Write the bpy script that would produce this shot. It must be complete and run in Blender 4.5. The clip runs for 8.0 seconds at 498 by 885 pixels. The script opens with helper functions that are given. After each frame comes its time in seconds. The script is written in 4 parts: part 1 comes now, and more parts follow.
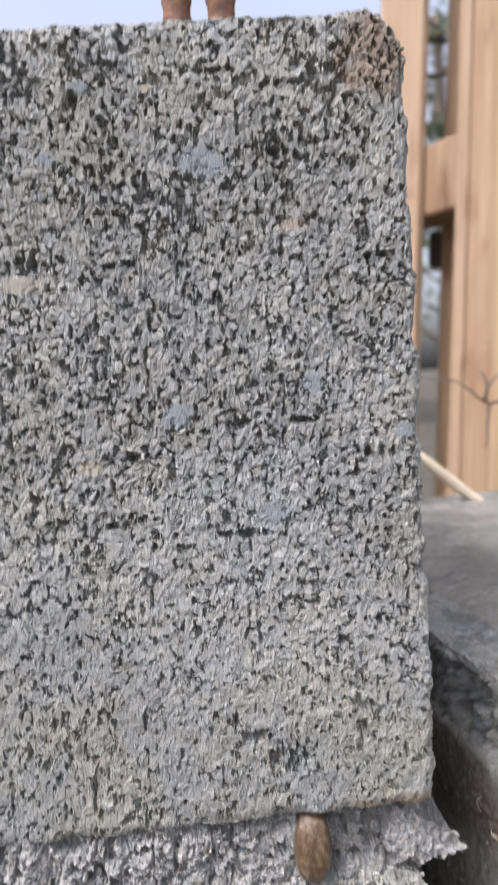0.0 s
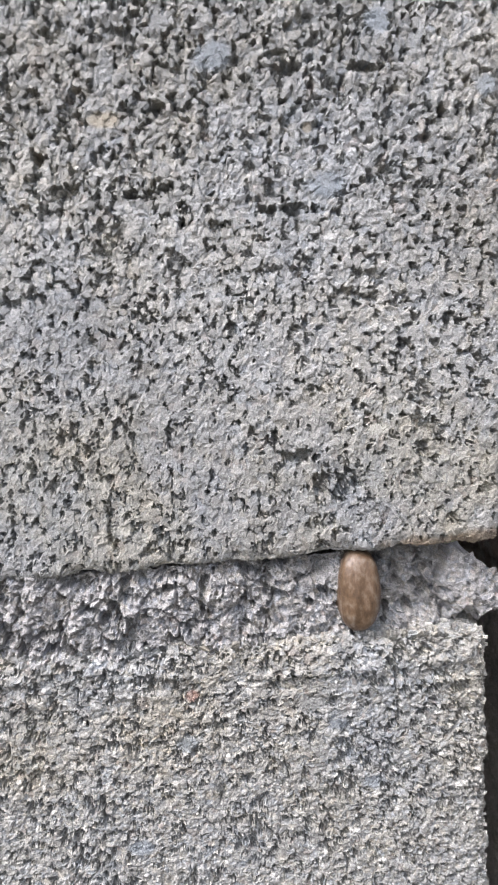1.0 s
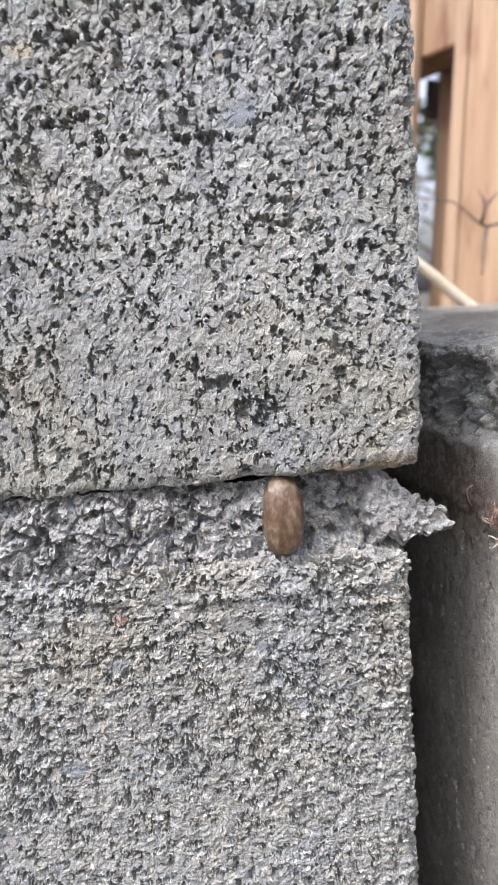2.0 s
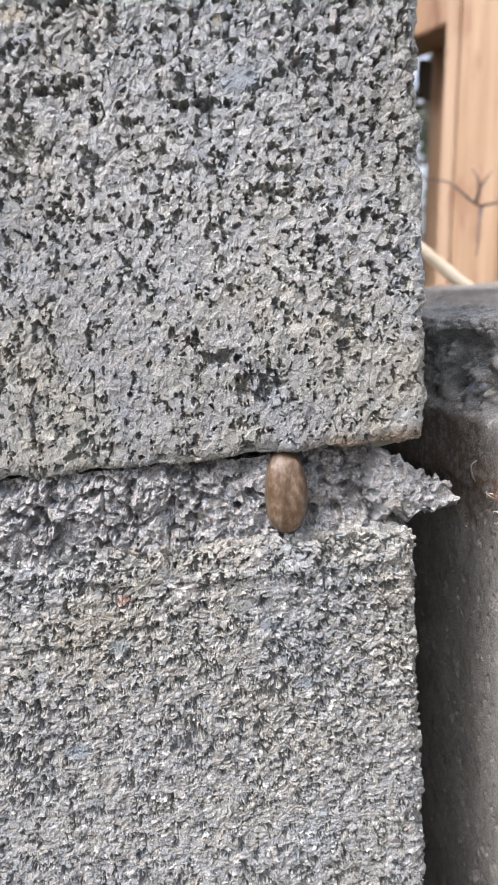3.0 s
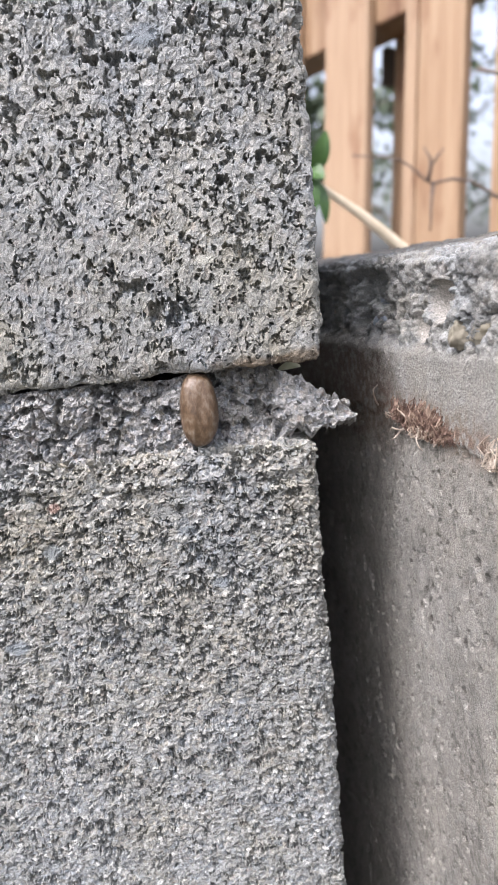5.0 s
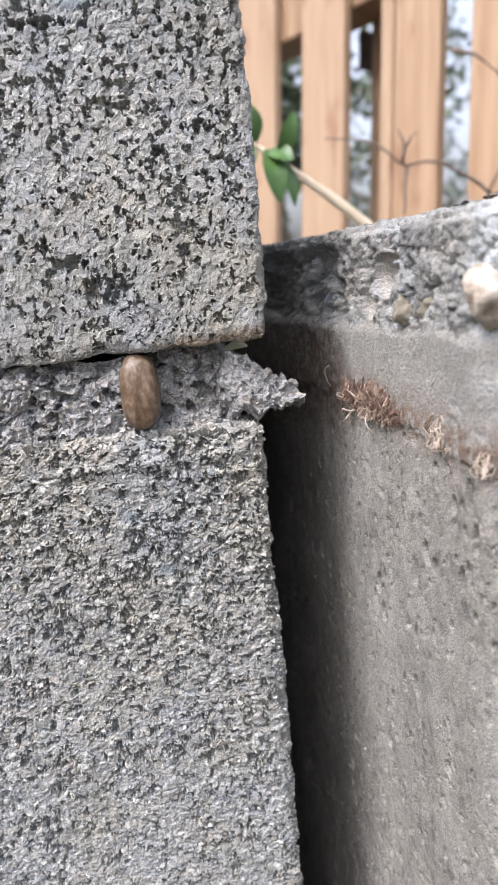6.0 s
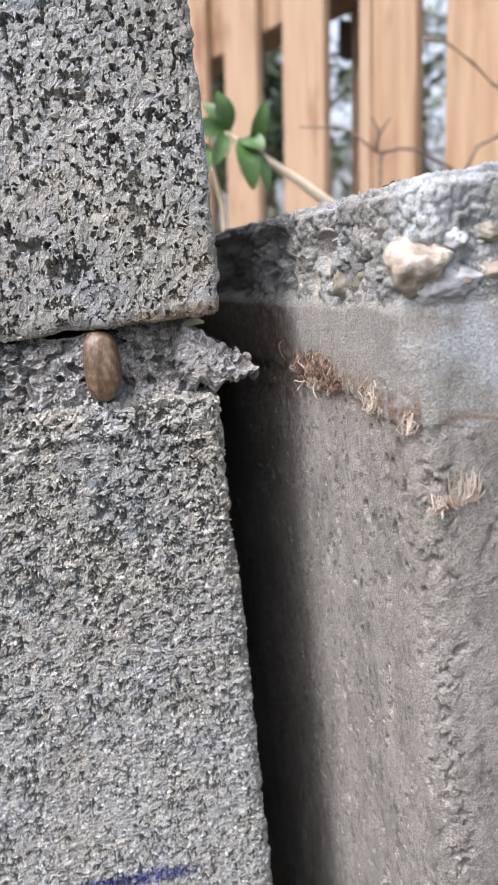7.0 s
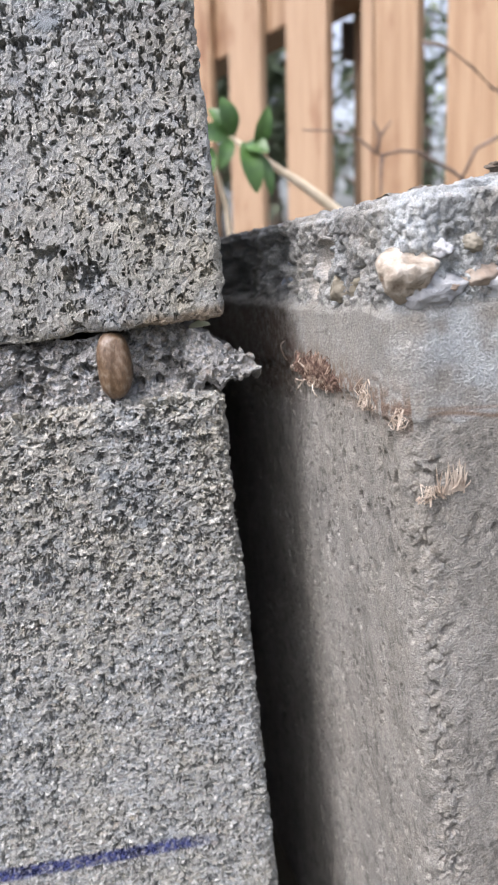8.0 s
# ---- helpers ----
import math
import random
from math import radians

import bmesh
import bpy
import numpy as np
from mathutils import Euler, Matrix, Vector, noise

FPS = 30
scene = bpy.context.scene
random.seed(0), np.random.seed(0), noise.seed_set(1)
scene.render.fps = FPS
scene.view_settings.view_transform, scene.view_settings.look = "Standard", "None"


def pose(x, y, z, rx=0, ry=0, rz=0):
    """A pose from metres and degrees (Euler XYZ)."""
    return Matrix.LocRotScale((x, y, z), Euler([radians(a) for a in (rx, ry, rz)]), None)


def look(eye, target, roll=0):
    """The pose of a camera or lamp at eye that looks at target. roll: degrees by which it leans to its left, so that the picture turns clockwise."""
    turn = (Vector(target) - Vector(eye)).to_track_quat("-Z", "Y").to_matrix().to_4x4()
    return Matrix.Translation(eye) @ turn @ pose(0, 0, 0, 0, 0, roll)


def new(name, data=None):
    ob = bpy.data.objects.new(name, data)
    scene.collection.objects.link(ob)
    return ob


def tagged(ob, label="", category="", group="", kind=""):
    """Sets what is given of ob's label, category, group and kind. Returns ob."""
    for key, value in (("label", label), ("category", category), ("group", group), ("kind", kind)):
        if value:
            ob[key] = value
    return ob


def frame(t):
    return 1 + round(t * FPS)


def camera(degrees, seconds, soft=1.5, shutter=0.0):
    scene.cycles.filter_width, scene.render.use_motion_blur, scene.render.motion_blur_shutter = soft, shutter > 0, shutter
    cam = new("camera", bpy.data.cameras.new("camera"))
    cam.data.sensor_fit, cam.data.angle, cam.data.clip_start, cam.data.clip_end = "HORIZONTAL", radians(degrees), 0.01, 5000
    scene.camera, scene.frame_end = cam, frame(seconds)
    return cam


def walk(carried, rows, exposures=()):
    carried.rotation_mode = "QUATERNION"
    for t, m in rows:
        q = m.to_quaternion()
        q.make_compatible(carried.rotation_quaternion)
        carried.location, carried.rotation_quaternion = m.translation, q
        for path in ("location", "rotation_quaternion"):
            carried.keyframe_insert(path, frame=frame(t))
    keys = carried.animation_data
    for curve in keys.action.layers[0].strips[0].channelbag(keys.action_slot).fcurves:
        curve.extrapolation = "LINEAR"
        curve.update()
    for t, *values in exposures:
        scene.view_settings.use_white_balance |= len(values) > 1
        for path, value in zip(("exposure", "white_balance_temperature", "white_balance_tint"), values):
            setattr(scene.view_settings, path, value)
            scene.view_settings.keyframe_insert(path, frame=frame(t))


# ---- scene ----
cam = camera(34.0, 8.0, soft=1.0, shutter=0.18)
cam.data.dof.use_dof, cam.data.dof.focus_distance, cam.data.dof.aperture_fstop = True, 0.205, 28.0
# seconds, eye, yaw, pitch, roll
ROWS = [
    (0.0, -0.0528, -0.2060, 0.3392, -2.63, -4.38, -3.30),
    (0.2, -0.0515, -0.1988, 0.3183, -2.04, -6.57, -2.76),
    (0.4, -0.0570, -0.1884, 0.2920, -2.46, -7.97, -2.40),
    (0.5, -0.0584, -0.1854, 0.2856, -2.52, -8.80, -2.45),
    (0.7, -0.0647, -0.1816, 0.2837, -3.92, -9.49, -2.68),
    (1.0, -0.0667, -0.1780, 0.2790, -3.23, -9.09, -2.50),
    (1.5, -0.0626, -0.1813, 0.2810, -2.16, -9.83, -2.91),
    (2.0, -0.0493, -0.1858, 0.2645, -2.95, -9.75, -3.13),
    (2.2, -0.0548, -0.1870, 0.2634, -3.27, -9.57, -3.27),
    (3.3, -0.0508, -0.1817, 0.2610, -3.42, -10.92, -3.88),
    (3.5, -0.0527, -0.1869, 0.2624, -3.44, -10.58, -4.13),
    (4.0, -0.0497, -0.1954, 0.2585, -3.85, -11.18, -4.12),
    (4.2, -0.0485, -0.2004, 0.2607, -4.00, -11.32, -4.28),
    (5.3, -0.0327, -0.2096, 0.2411, -4.23, -10.76, -4.73),
    (5.5, -0.0332, -0.2064, 0.2435, -4.51, -11.48, -4.93),
    (6.0, -0.0232, -0.2034, 0.2402, -4.78, -11.56, -5.00),
    (6.2, -0.0175, -0.2058, 0.2394, -4.61, -11.55, -5.60),
    (6.5, -0.0048, -0.2151, 0.2426, -5.00, -11.94, -5.36),
    (6.6, 0.0009, -0.2164, 0.2389, -4.53, -11.64, -6.11),
    (6.8, -0.0099, -0.2168, 0.2378, -4.62, -11.94, -6.11),
    (7.0, -0.0146, -0.2195, 0.2362, -5.06, -12.18, -5.77),
    (7.5, -0.0223, -0.2260, 0.2398, -5.02, -12.28, -6.05),
    (8.0, -0.0157, -0.2335, 0.2385, -4.75, -12.34, -5.85),
]
walk(cam, [(t, pose(x, y, z, 90 + pitch, 0, yaw) @ pose(0, 0, 0, 0, 0, roll)) for t, x, y, z, yaw, pitch, roll in ROWS],
     [(0.0, 1.12, 6150, 17), (0.7, 1.4, 6150, 17), (4.2, 1.42, 6150, 17), (5.5, 1.42, 6150, 17), (6.5, 1.36, 6150, 17), (8.0, 1.28, 6150, 17)])

# ---- light: a bright overcast sky ----
world = bpy.data.worlds.new("overcast_sky")
scene.world = world
world.use_nodes = True
wn = world.node_tree.nodes
sky = wn.new("ShaderNodeTexSky")
sky.sky_type, sky.sun_disc, sky.sun_elevation, sky.sun_rotation = "NISHITA", False, radians(57), radians(229)
sky.air_density, sky.dust_density, sky.ozone_density = 1.0, 6.0, 1.0
wn["Background"].inputs["Strength"].default_value = 0.15
cloud = wn.new("ShaderNodeHueSaturation")
cloud.inputs["Saturation"].default_value = 0.45
world.node_tree.links.new(sky.outputs["Color"], cloud.inputs["Color"])
world.node_tree.links.new(cloud.outputs["Color"], wn["Background"].inputs["Color"])
sun = new("sun", bpy.data.lights.new("sun", "SUN"))
sun.data.energy, sun.data.angle, sun.data.color = 0.9, radians(16), (1.0, 0.96, 0.92)
sun.matrix_world = look((-1.6, -1.05, 3.1), (0, 0, 0))


# ---- noise on arrays of places ----
RNG = np.random.RandomState(7)
PERM = np.concatenate([RNG.permutation(256)] * 2)
RAND = RNG.rand(256, 4)


def hashed(c):
    c = c & 255
    return PERM[PERM[PERM[c[..., 0]] + c[..., 1]] + c[..., 2]]


def value_noise(p):
    """Smooth noise from 0 to 1 at places p (n, 3), one cell a unit."""
    c = np.floor(p).astype(np.int64)
    f = p - c
    f = f * f * (3 - 2 * f)
    out = 0
    for dx in (0, 1):
        for dy in (0, 1):
            for dz in (0, 1):
                w = (f[:, 0] if dx else 1 - f[:, 0]) * (f[:, 1] if dy else 1 - f[:, 1]) * (f[:, 2] if dz else 1 - f[:, 2])
                out = out + w * RAND[hashed(c + (dx, dy, dz)), 0]
    return out


def fbm(p, size, octaves=3):
    total, amount, weight = 0, 0.0, 1.0
    for k in range(octaves):
        total = total + weight * value_noise(p * (2.03 ** k / size) + 17.3 * k)
        amount += weight
        weight *= 0.5
    return total / amount


def grains(p, size, low=0.35, high=0.75):
    """Round grains cut by the surface: their height (in metres) and the number of the topmost grain."""
    q = p / size
    c = np.floor(q).astype(np.int64)
    best, ident = np.full(len(p), -1.0), np.zeros(len(p), np.int64)
    for dx in (-1, 0, 1):
        for dy in (-1, 0, 1):
            for dz in (-1, 0, 1):
                cell = c + (dx, dy, dz)
                h = hashed(cell)
                d2 = ((cell + RAND[h, :3] - q) ** 2).sum(1)
                r = low + (high - low) * RAND[h, 3]
                lift = r * r - d2
                up = lift > best
                best, ident = np.where(up, lift, best), np.where(up, h, ident)
    return np.sqrt(best.clip(0, None)) * size, ident


def cells(p, size, warp=0.35):
    """Angular grains: how far a place lies inside its grain (0 at the crevice), and the grain's number."""
    q = p / size
    q = q + warp * 2 * (np.stack([value_noise(q * 1.3 + 31.7 * k) for k in range(3)], 1) - 0.5)
    c = np.floor(q).astype(np.int64)
    f1, f2, ident = np.full(len(p), 9.0), np.full(len(p), 9.0), np.zeros(len(p), np.int64)
    for dx in (-1, 0, 1):
        for dy in (-1, 0, 1):
            for dz in (-1, 0, 1):
                cell = c + (dx, dy, dz)
                h = hashed(cell)
                d = ((cell + RAND[h, :3] - q) ** 2).sum(1)
                near = d < f1
                f2 = np.where(near, f1, np.minimum(f2, d))
                f1, ident = np.where(near, d, f1), np.where(near, h, ident)
    return np.sqrt(f2) - np.sqrt(f1), ident


def smooth(a, b, x):
    t = ((x - a) / (b - a)).clip(0, 1)
    return t * t * (3 - 2 * t)


def spot(p, x, z, w, h, wobble):
    """1 in the middle of an uneven oval on a face of x and z, 0 outside."""
    d = np.sqrt(((p[:, 0] - x) / w) ** 2 + ((p[:, 2] - z) / h) ** 2) + wobble
    return 1 - smooth(0.6, 1.15, d)


# ---- materials ----
def material(name, rough=0.85, metal=0.0):
    m = bpy.data.materials.new(name)
    m.use_nodes = True
    m.node_tree.nodes["Principled BSDF"].inputs["Roughness"].default_value = rough
    m.node_tree.nodes["Principled BSDF"].inputs["Metallic"].default_value = metal
    return m, m.node_tree.nodes, m.node_tree.links, m.node_tree.nodes["Principled BSDF"]


def noise_node(n, l, scale, detail=6.0, where="Object", stretch=(1, 1, 1), rough=0.6):
    co, mp, no = n.new("ShaderNodeTexCoord"), n.new("ShaderNodeMapping"), n.new("ShaderNodeTexNoise")
    mp.inputs["Scale"].default_value = stretch
    no.inputs["Scale"].default_value, no.inputs["Detail"].default_value, no.inputs["Roughness"].default_value = scale, detail, rough
    l.new(co.outputs[where], mp.inputs["Vector"])
    l.new(mp.outputs["Vector"], no.inputs["Vector"])
    return no


def ramp(n, l, source, *stops):
    r = n.new("ShaderNodeValToRGB")
    while len(r.color_ramp.elements) < len(stops):
        r.color_ramp.elements.new(0.5)
    for e, (at, colour) in zip(r.color_ramp.elements, stops):
        e.position, e.color = at, (*colour, 1)
    l.new(source, r.inputs["Fac"])
    return r


def mix(n, l, how, factor, a, b):
    x = n.new("ShaderNodeMix")
    x.data_type, x.blend_type = "RGBA", how
    for value, socket in ((factor, x.inputs[0]), (a, x.inputs[6]), (b, x.inputs[7])):
        if isinstance(value, (int, float)):
            socket.default_value = value
        elif isinstance(value, tuple):
            socket.default_value = (*value, 1)
        else:
            l.new(value, socket)
    return x.outputs[2]


def bump(n, l, bs, height, strength, distance):
    b = n.new("ShaderNodeBump")
    b.inputs["Strength"].default_value, b.inputs["Distance"].default_value = strength, distance
    l.new(height, b.inputs["Height"])
    l.new(b.outputs["Normal"], bs.inputs["Normal"])


def concrete_material(name, tone, warm, fine=2600.0, relief=0.5, gloss=0.93, depth=0.0004):
    """Cement with the pigment of its grains and stones, grain by grain, and two scales of noise."""
    m, n, l, bs = material(name, gloss)
    bs.inputs["Specular IOR Level"].default_value = 0.2
    at = n.new("ShaderNodeAttribute")
    at.attribute_name = "pigment"
    grain = noise_node(n, l, fine, 3)
    patch = noise_node(n, l, 28.0, 5)
    sand = ramp(n, l, grain.outputs["Fac"], (0.3, tuple(v * 0.68 for v in tone)), (0.5, tone), (0.7, tuple(v * 1.36 for v in tone)))
    tint = ramp(n, l, patch.outputs["Fac"], (0.3, (1, 1, 1)), (0.7, warm))
    both = mix(n, l, "MULTIPLY", 1.0, sand.outputs["Color"], tint.outputs["Color"])
    l.new(mix(n, l, "MULTIPLY", 1.0, both, at.outputs["Color"]), bs.inputs["Base Color"])
    bump(n, l, bs, grain.outputs["Fac"], relief, depth)
    return m


def wood_material(name, light, dark):
    m, n, l, bs = material(name, 0.6)
    ob = n.new("ShaderNodeObjectInfo")
    grain = noise_node(n, l, 14.0, 5, stretch=(6, 6, 0.35))
    fine = noise_node(n, l, 90.0, 4, stretch=(5, 5, 0.12))
    a = ramp(n, l, grain.outputs["Fac"], (0.3, dark), (0.62, light))
    b = ramp(n, l, fine.outputs["Fac"], (0.3, (0.78, 0.74, 0.7)), (0.6, (1, 1, 1)))
    c = mix(n, l, "MULTIPLY", 1.0, a.outputs["Color"], b.outputs["Color"])
    v = ramp(n, l, ob.outputs["Random"], (0.0, (0.86, 0.84, 0.82)), (1.0, (1.08, 1.05, 1.0)))
    knot = noise_node(n, l, 9.0, 3, stretch=(2.5, 2.5, 0.9))
    k = ramp(n, l, knot.outputs["Fac"], (0.32, (0.62, 0.48, 0.4)), (0.45, (1, 1, 1)))
    c = mix(n, l, "MULTIPLY", 1.0, c, k.outputs["Color"])
    l.new(mix(n, l, "MULTIPLY", 1.0, c, v.outputs["Color"]), bs.inputs["Base Color"])
    bump(n, l, bs, fine.outputs["Fac"], 0.25, 0.001)
    return m


def plain_material(name, dark, light, scale, rough, relief=0.3, distance=0.001, stretch=(1, 1, 1), metal=0.0, middle=None):
    m, n, l, bs = material(name, rough, metal)
    no = noise_node(n, l, scale, 6, stretch=stretch)
    stops = [(0.3, dark), (0.7, light)] if middle is None else [(0.3, dark), (0.5, middle), (0.7, light)]
    l.new(ramp(n, l, no.outputs["Fac"], *stops).outputs["Color"], bs.inputs["Base Color"])
    bump(n, l, bs, no.outputs["Fac"], relief, distance)
    return m


BLOCK_UPPER = concrete_material("block_concrete_smooth", (0.292, 0.297, 0.282), (1.0, 0.985, 0.96), 2900.0, 0.9)
BLOCK_LOWER = concrete_material("block_concrete_sandy", (0.288, 0.293, 0.278), (0.97, 0.965, 0.945), 3200.0, 0.9)
MORTAR = concrete_material("mortar_dry", (0.33, 0.33, 0.318), (1.0, 0.985, 0.97), 3200.0, 0.9)
FOOTING = concrete_material("footing_concrete", (0.217, 0.211, 0.192), (1.0, 0.98, 0.94), 1800.0, 1.0, depth=0.0006)
WOOD = wood_material("fence_pine", (0.36, 0.255, 0.16), (0.25, 0.155, 0.085))
WOOD_PALE = wood_material("fence_pine_pale", (0.38, 0.275, 0.18), (0.31, 0.21, 0.13))
RUST = plain_material("rusty_steel", (0.07, 0.035, 0.025), (0.26, 0.13, 0.06), 180.0, 0.8, 0.6, 0.001, middle=(0.14, 0.07, 0.045))
PEBBLE = plain_material("brown_pebble", (0.055, 0.034, 0.02), (0.2, 0.162, 0.122), 620.0, 0.38, 0.5, 0.0005, stretch=(1.25, 1.25, 0.75), middle=(0.12, 0.076, 0.042))
LEAF = plain_material("green_leaf", (0.025, 0.07, 0.018), (0.08, 0.17, 0.035), 60.0, 0.45)
PALE_GREEN = plain_material("pale_green", (0.36, 0.4, 0.25), (0.54, 0.57, 0.43), 200.0, 0.6)
STEM = plain_material("pale_stem", (0.5, 0.42, 0.29), (0.68, 0.6, 0.46), 90.0, 0.6)
TWIG = plain_material("dark_twig", (0.07, 0.055, 0.045), (0.2, 0.15, 0.12), 120.0, 0.8)
BARK = plain_material("bark", (0.05, 0.04, 0.03), (0.15, 0.12, 0.09), 9.0, 0.9, 0.8, 0.02, stretch=(1, 1, 0.3))
FOLIAGE = plain_material("foliage", (0.04, 0.062, 0.034), (0.1, 0.13, 0.07), 3.0, 0.6)
# Darkened throughout, so shade at the bottom of the gap is partly colour.
SOIL = plain_material("dark_soil", (0.04, 0.034, 0.024), (0.09, 0.08, 0.055), 7.0, 0.95, 0.8, 0.02)
FIBRE = plain_material("straw_fibre", (0.035, 0.018, 0.014), (0.42, 0.33, 0.25), 420.0, 0.75, middle=(0.14, 0.085, 0.06))
FIBRE_PALE = plain_material("pale_straw_fibre", (0.24, 0.18, 0.13), (0.52, 0.46, 0.38), 300.0, 0.75)
STONE_TAN = plain_material("tan_stone", (0.12, 0.08, 0.05), (0.47, 0.44, 0.39), 240.0, 0.9, 0.9, 0.002, middle=(0.36, 0.32, 0.26))
STONE_PALE = plain_material("pale_stone", (0.29, 0.305, 0.32), (0.45, 0.46, 0.46), 260.0, 0.9, 0.8, 0.002)
STONE_ORANGE = plain_material("orange_stone", (0.22, 0.16, 0.115), (0.33, 0.29, 0.24), 260.0, 0.7, 0.5, 0.001)
STONE_OLIVE = plain_material("olive_stone", (0.12, 0.105, 0.07), (0.27, 0.25, 0.2), 150.0, 0.7, 0.4, 0.001)
STONE_BLUE = plain_material("blue_grey_stone", (0.1, 0.12, 0.15), (0.3, 0.34, 0.4), 150.0, 0.55, 0.4, 0.001)


# ---- building helpers ----
def mesh_object(name, verts, faces, mat, parent=None, pigment=None, soft=False, label=""):
    me = bpy.data.meshes.new(name)
    me.from_pydata(np.asarray(verts, float).tolist() if len(verts) < 5000 else [], [], faces if len(verts) < 5000 else [])
    if len(verts) >= 5000:
        faces = np.asarray(faces, np.int32)
        me.vertices.add(len(verts))
        me.vertices.foreach_set("co", np.asarray(verts, np.float32).ravel())
        me.loops.add(faces.size)
        me.loops.foreach_set("vertex_index", faces.ravel())
        me.polygons.add(len(faces))
        me.polygons.foreach_set("loop_start", np.arange(len(faces), dtype=np.int32) * faces.shape[1])
        me.update(calc_edges=True)
    if pigment is not None:
        a = me.attributes.new("pigment", "FLOAT_COLOR", "POINT")
        a.data.foreach_set("color", np.concatenate([pigment, np.ones((len(pigment), 1))], 1).astype(np.float32).ravel())
    me.materials.append(mat)
    me.polygons.foreach_set("use_smooth", np.full(len(me.polygons), soft))
    me.validate()
    ob = new(name, me)
    ob.parent = parent
    if label:
        ob["label"] = label
    return ob


def grid_faces(nu, nv):
    i = (np.arange(nu - 1)[:, None] * nv + np.arange(nv - 1)[None]).ravel()
    return np.stack([i, i + nv, i + nv + 1, i + 1], 1)


def part(name, bm, mat, parent, label="", soft=False):
    me = bpy.data.meshes.new(name)
    bmesh.ops.recalc_face_normals(bm, faces=bm.faces[:])
    bm.to_mesh(me)
    bm.free()
    me.materials.append(mat)
    if soft:
        me.polygons.foreach_set("use_smooth", np.ones(len(me.polygons), bool))
    ob = new(name, me)
    ob.parent = parent
    if label:
        ob["label"] = label
    return ob


def box(x0, y0, z0, x1, y1, z1, bevel=0.0):
    bm = bmesh.new()
    bmesh.ops.create_cube(bm, size=1.0)
    for v in bm.verts:
        v.co = Vector(((x0 + x1) / 2 + v.co.x * (x1 - x0), (y0 + y1) / 2 + v.co.y * (y1 - y0), (z0 + z1) / 2 + v.co.z * (z1 - z0)))
    if bevel:
        bmesh.ops.bevel(bm, geom=bm.edges[:], offset=bevel, segments=2, profile=0.5, affect="EDGES")
    return bm


def tube(points, radii, sides=7, bm=None):
    """A tapered tube through points."""
    bm = bm or bmesh.new()
    pts = [Vector(p) for p in points]
    rings = []
    for k, p in enumerate(pts):
        way = (pts[min(k + 1, len(pts) - 1)] - pts[max(k - 1, 0)]).normalized()
        a = way.orthogonal().normalized()
        b = way.cross(a)
        rings.append([bm.verts.new(p + radii[k] * (math.cos(6.2832 * s / sides) * a + math.sin(6.2832 * s / sides) * b)) for s in range(sides)])
    for r0, r1 in zip(rings, rings[1:]):
        for s in range(sides):
            bm.faces.new((r0[s], r0[(s + 1) % sides], r1[(s + 1) % sides], r1[s]))
    bm.faces.new(rings[0][::-1]), bm.faces.new(rings[-1])
    return bm


def bent(a, b, sag, n, seed, jitter):
    """n places on an uneven arc from a to b."""
    r = random.Random(seed)
    a, b = Vector(a), Vector(b)
    return [a.lerp(b, k / (n - 1)) + Vector((0, 0, sag * math.sin(math.pi * k / (n - 1)))) + Vector([r.uniform(-jitter, jitter) for _ in "xyz"]) for k in range(n)]


# ---- ground ----
bm = bmesh.new()
bmesh.ops.create_grid(bm, x_segments=60, y_segments=60, size=1.0)
for v in bm.verts:
    d = v.co.length
    v.co.x, v.co.y = v.co.x * (3 + 900 * d ** 3), v.co.y * (3 + 900 * d ** 3)
    v.co.z = -0.034 + 0.02 * noise.noise(v.co * 2.0) * min(1, max(0, v.co.length - 0.6))
tagged(part("ground", bm, SOIL, None), "dark soil around the stacked blocks", "ground", kind="structure")


# unseen mound added behind the blocks to stop daylight coming through the gap
bm = bmesh.new()
bmesh.ops.create_grid(bm, x_segments=60, y_segments=30, size=1.0)
for v in bm.verts:
    x, y = v.co.x * 0.5 - 0.25, 0.30 + v.co.y * 0.11
    ridge = max(0.0, 1 - (abs(v.co.y)) ** 2) * min(1, max(0, (0.2 - x) / 0.1))
    v.co = Vector((x, y, -0.05 + 0.265 * ridge ** 0.5 + 0.012 * noise.noise(Vector((x * 30, y * 30, 0)))))
tagged(part("soil_bank", bm, SOIL, None, soft=True), "unseen soil mound added behind the blocks to keep the gap dark", "soil", kind="structure")


# ---- the two concrete blocks ----
def block_sheet(x0, z0, z1, wrap_side, wrap_low, wrap_high, step, edge):
    """A fine sheet over a block's front (y = 0), turned round its edge at x = 0, its underside and its top: places and normals."""
    u = np.arange(x0, wrap_side, step)
    v = np.arange(z0 - wrap_low, z1 + wrap_high, step)
    gu, gv = [a.ravel() for a in np.meshgrid(u, v, indexing="ij")]
    side, low, high = gu.clip(0, None), (z0 - gv).clip(0, None), (gv - z1).clip(0, None)
    back = np.maximum(np.maximum(side, low), high)
    p = np.stack([gu.clip(None, 0), back, gv.clip(z0, z1)], 1)
    # rounded edges: pull the place towards a core box set in by the edge's radius
    core = np.stack([p[:, 0].clip(None, -edge), p[:, 1].clip(edge, None), p[:, 2].clip(z0 + edge, z1 - edge)], 1)
    way = p - core
    normal = way / np.linalg.norm(way, axis=1, keepdims=True).clip(1e-9, None)
    return core + normal * edge, normal, len(u), len(v)


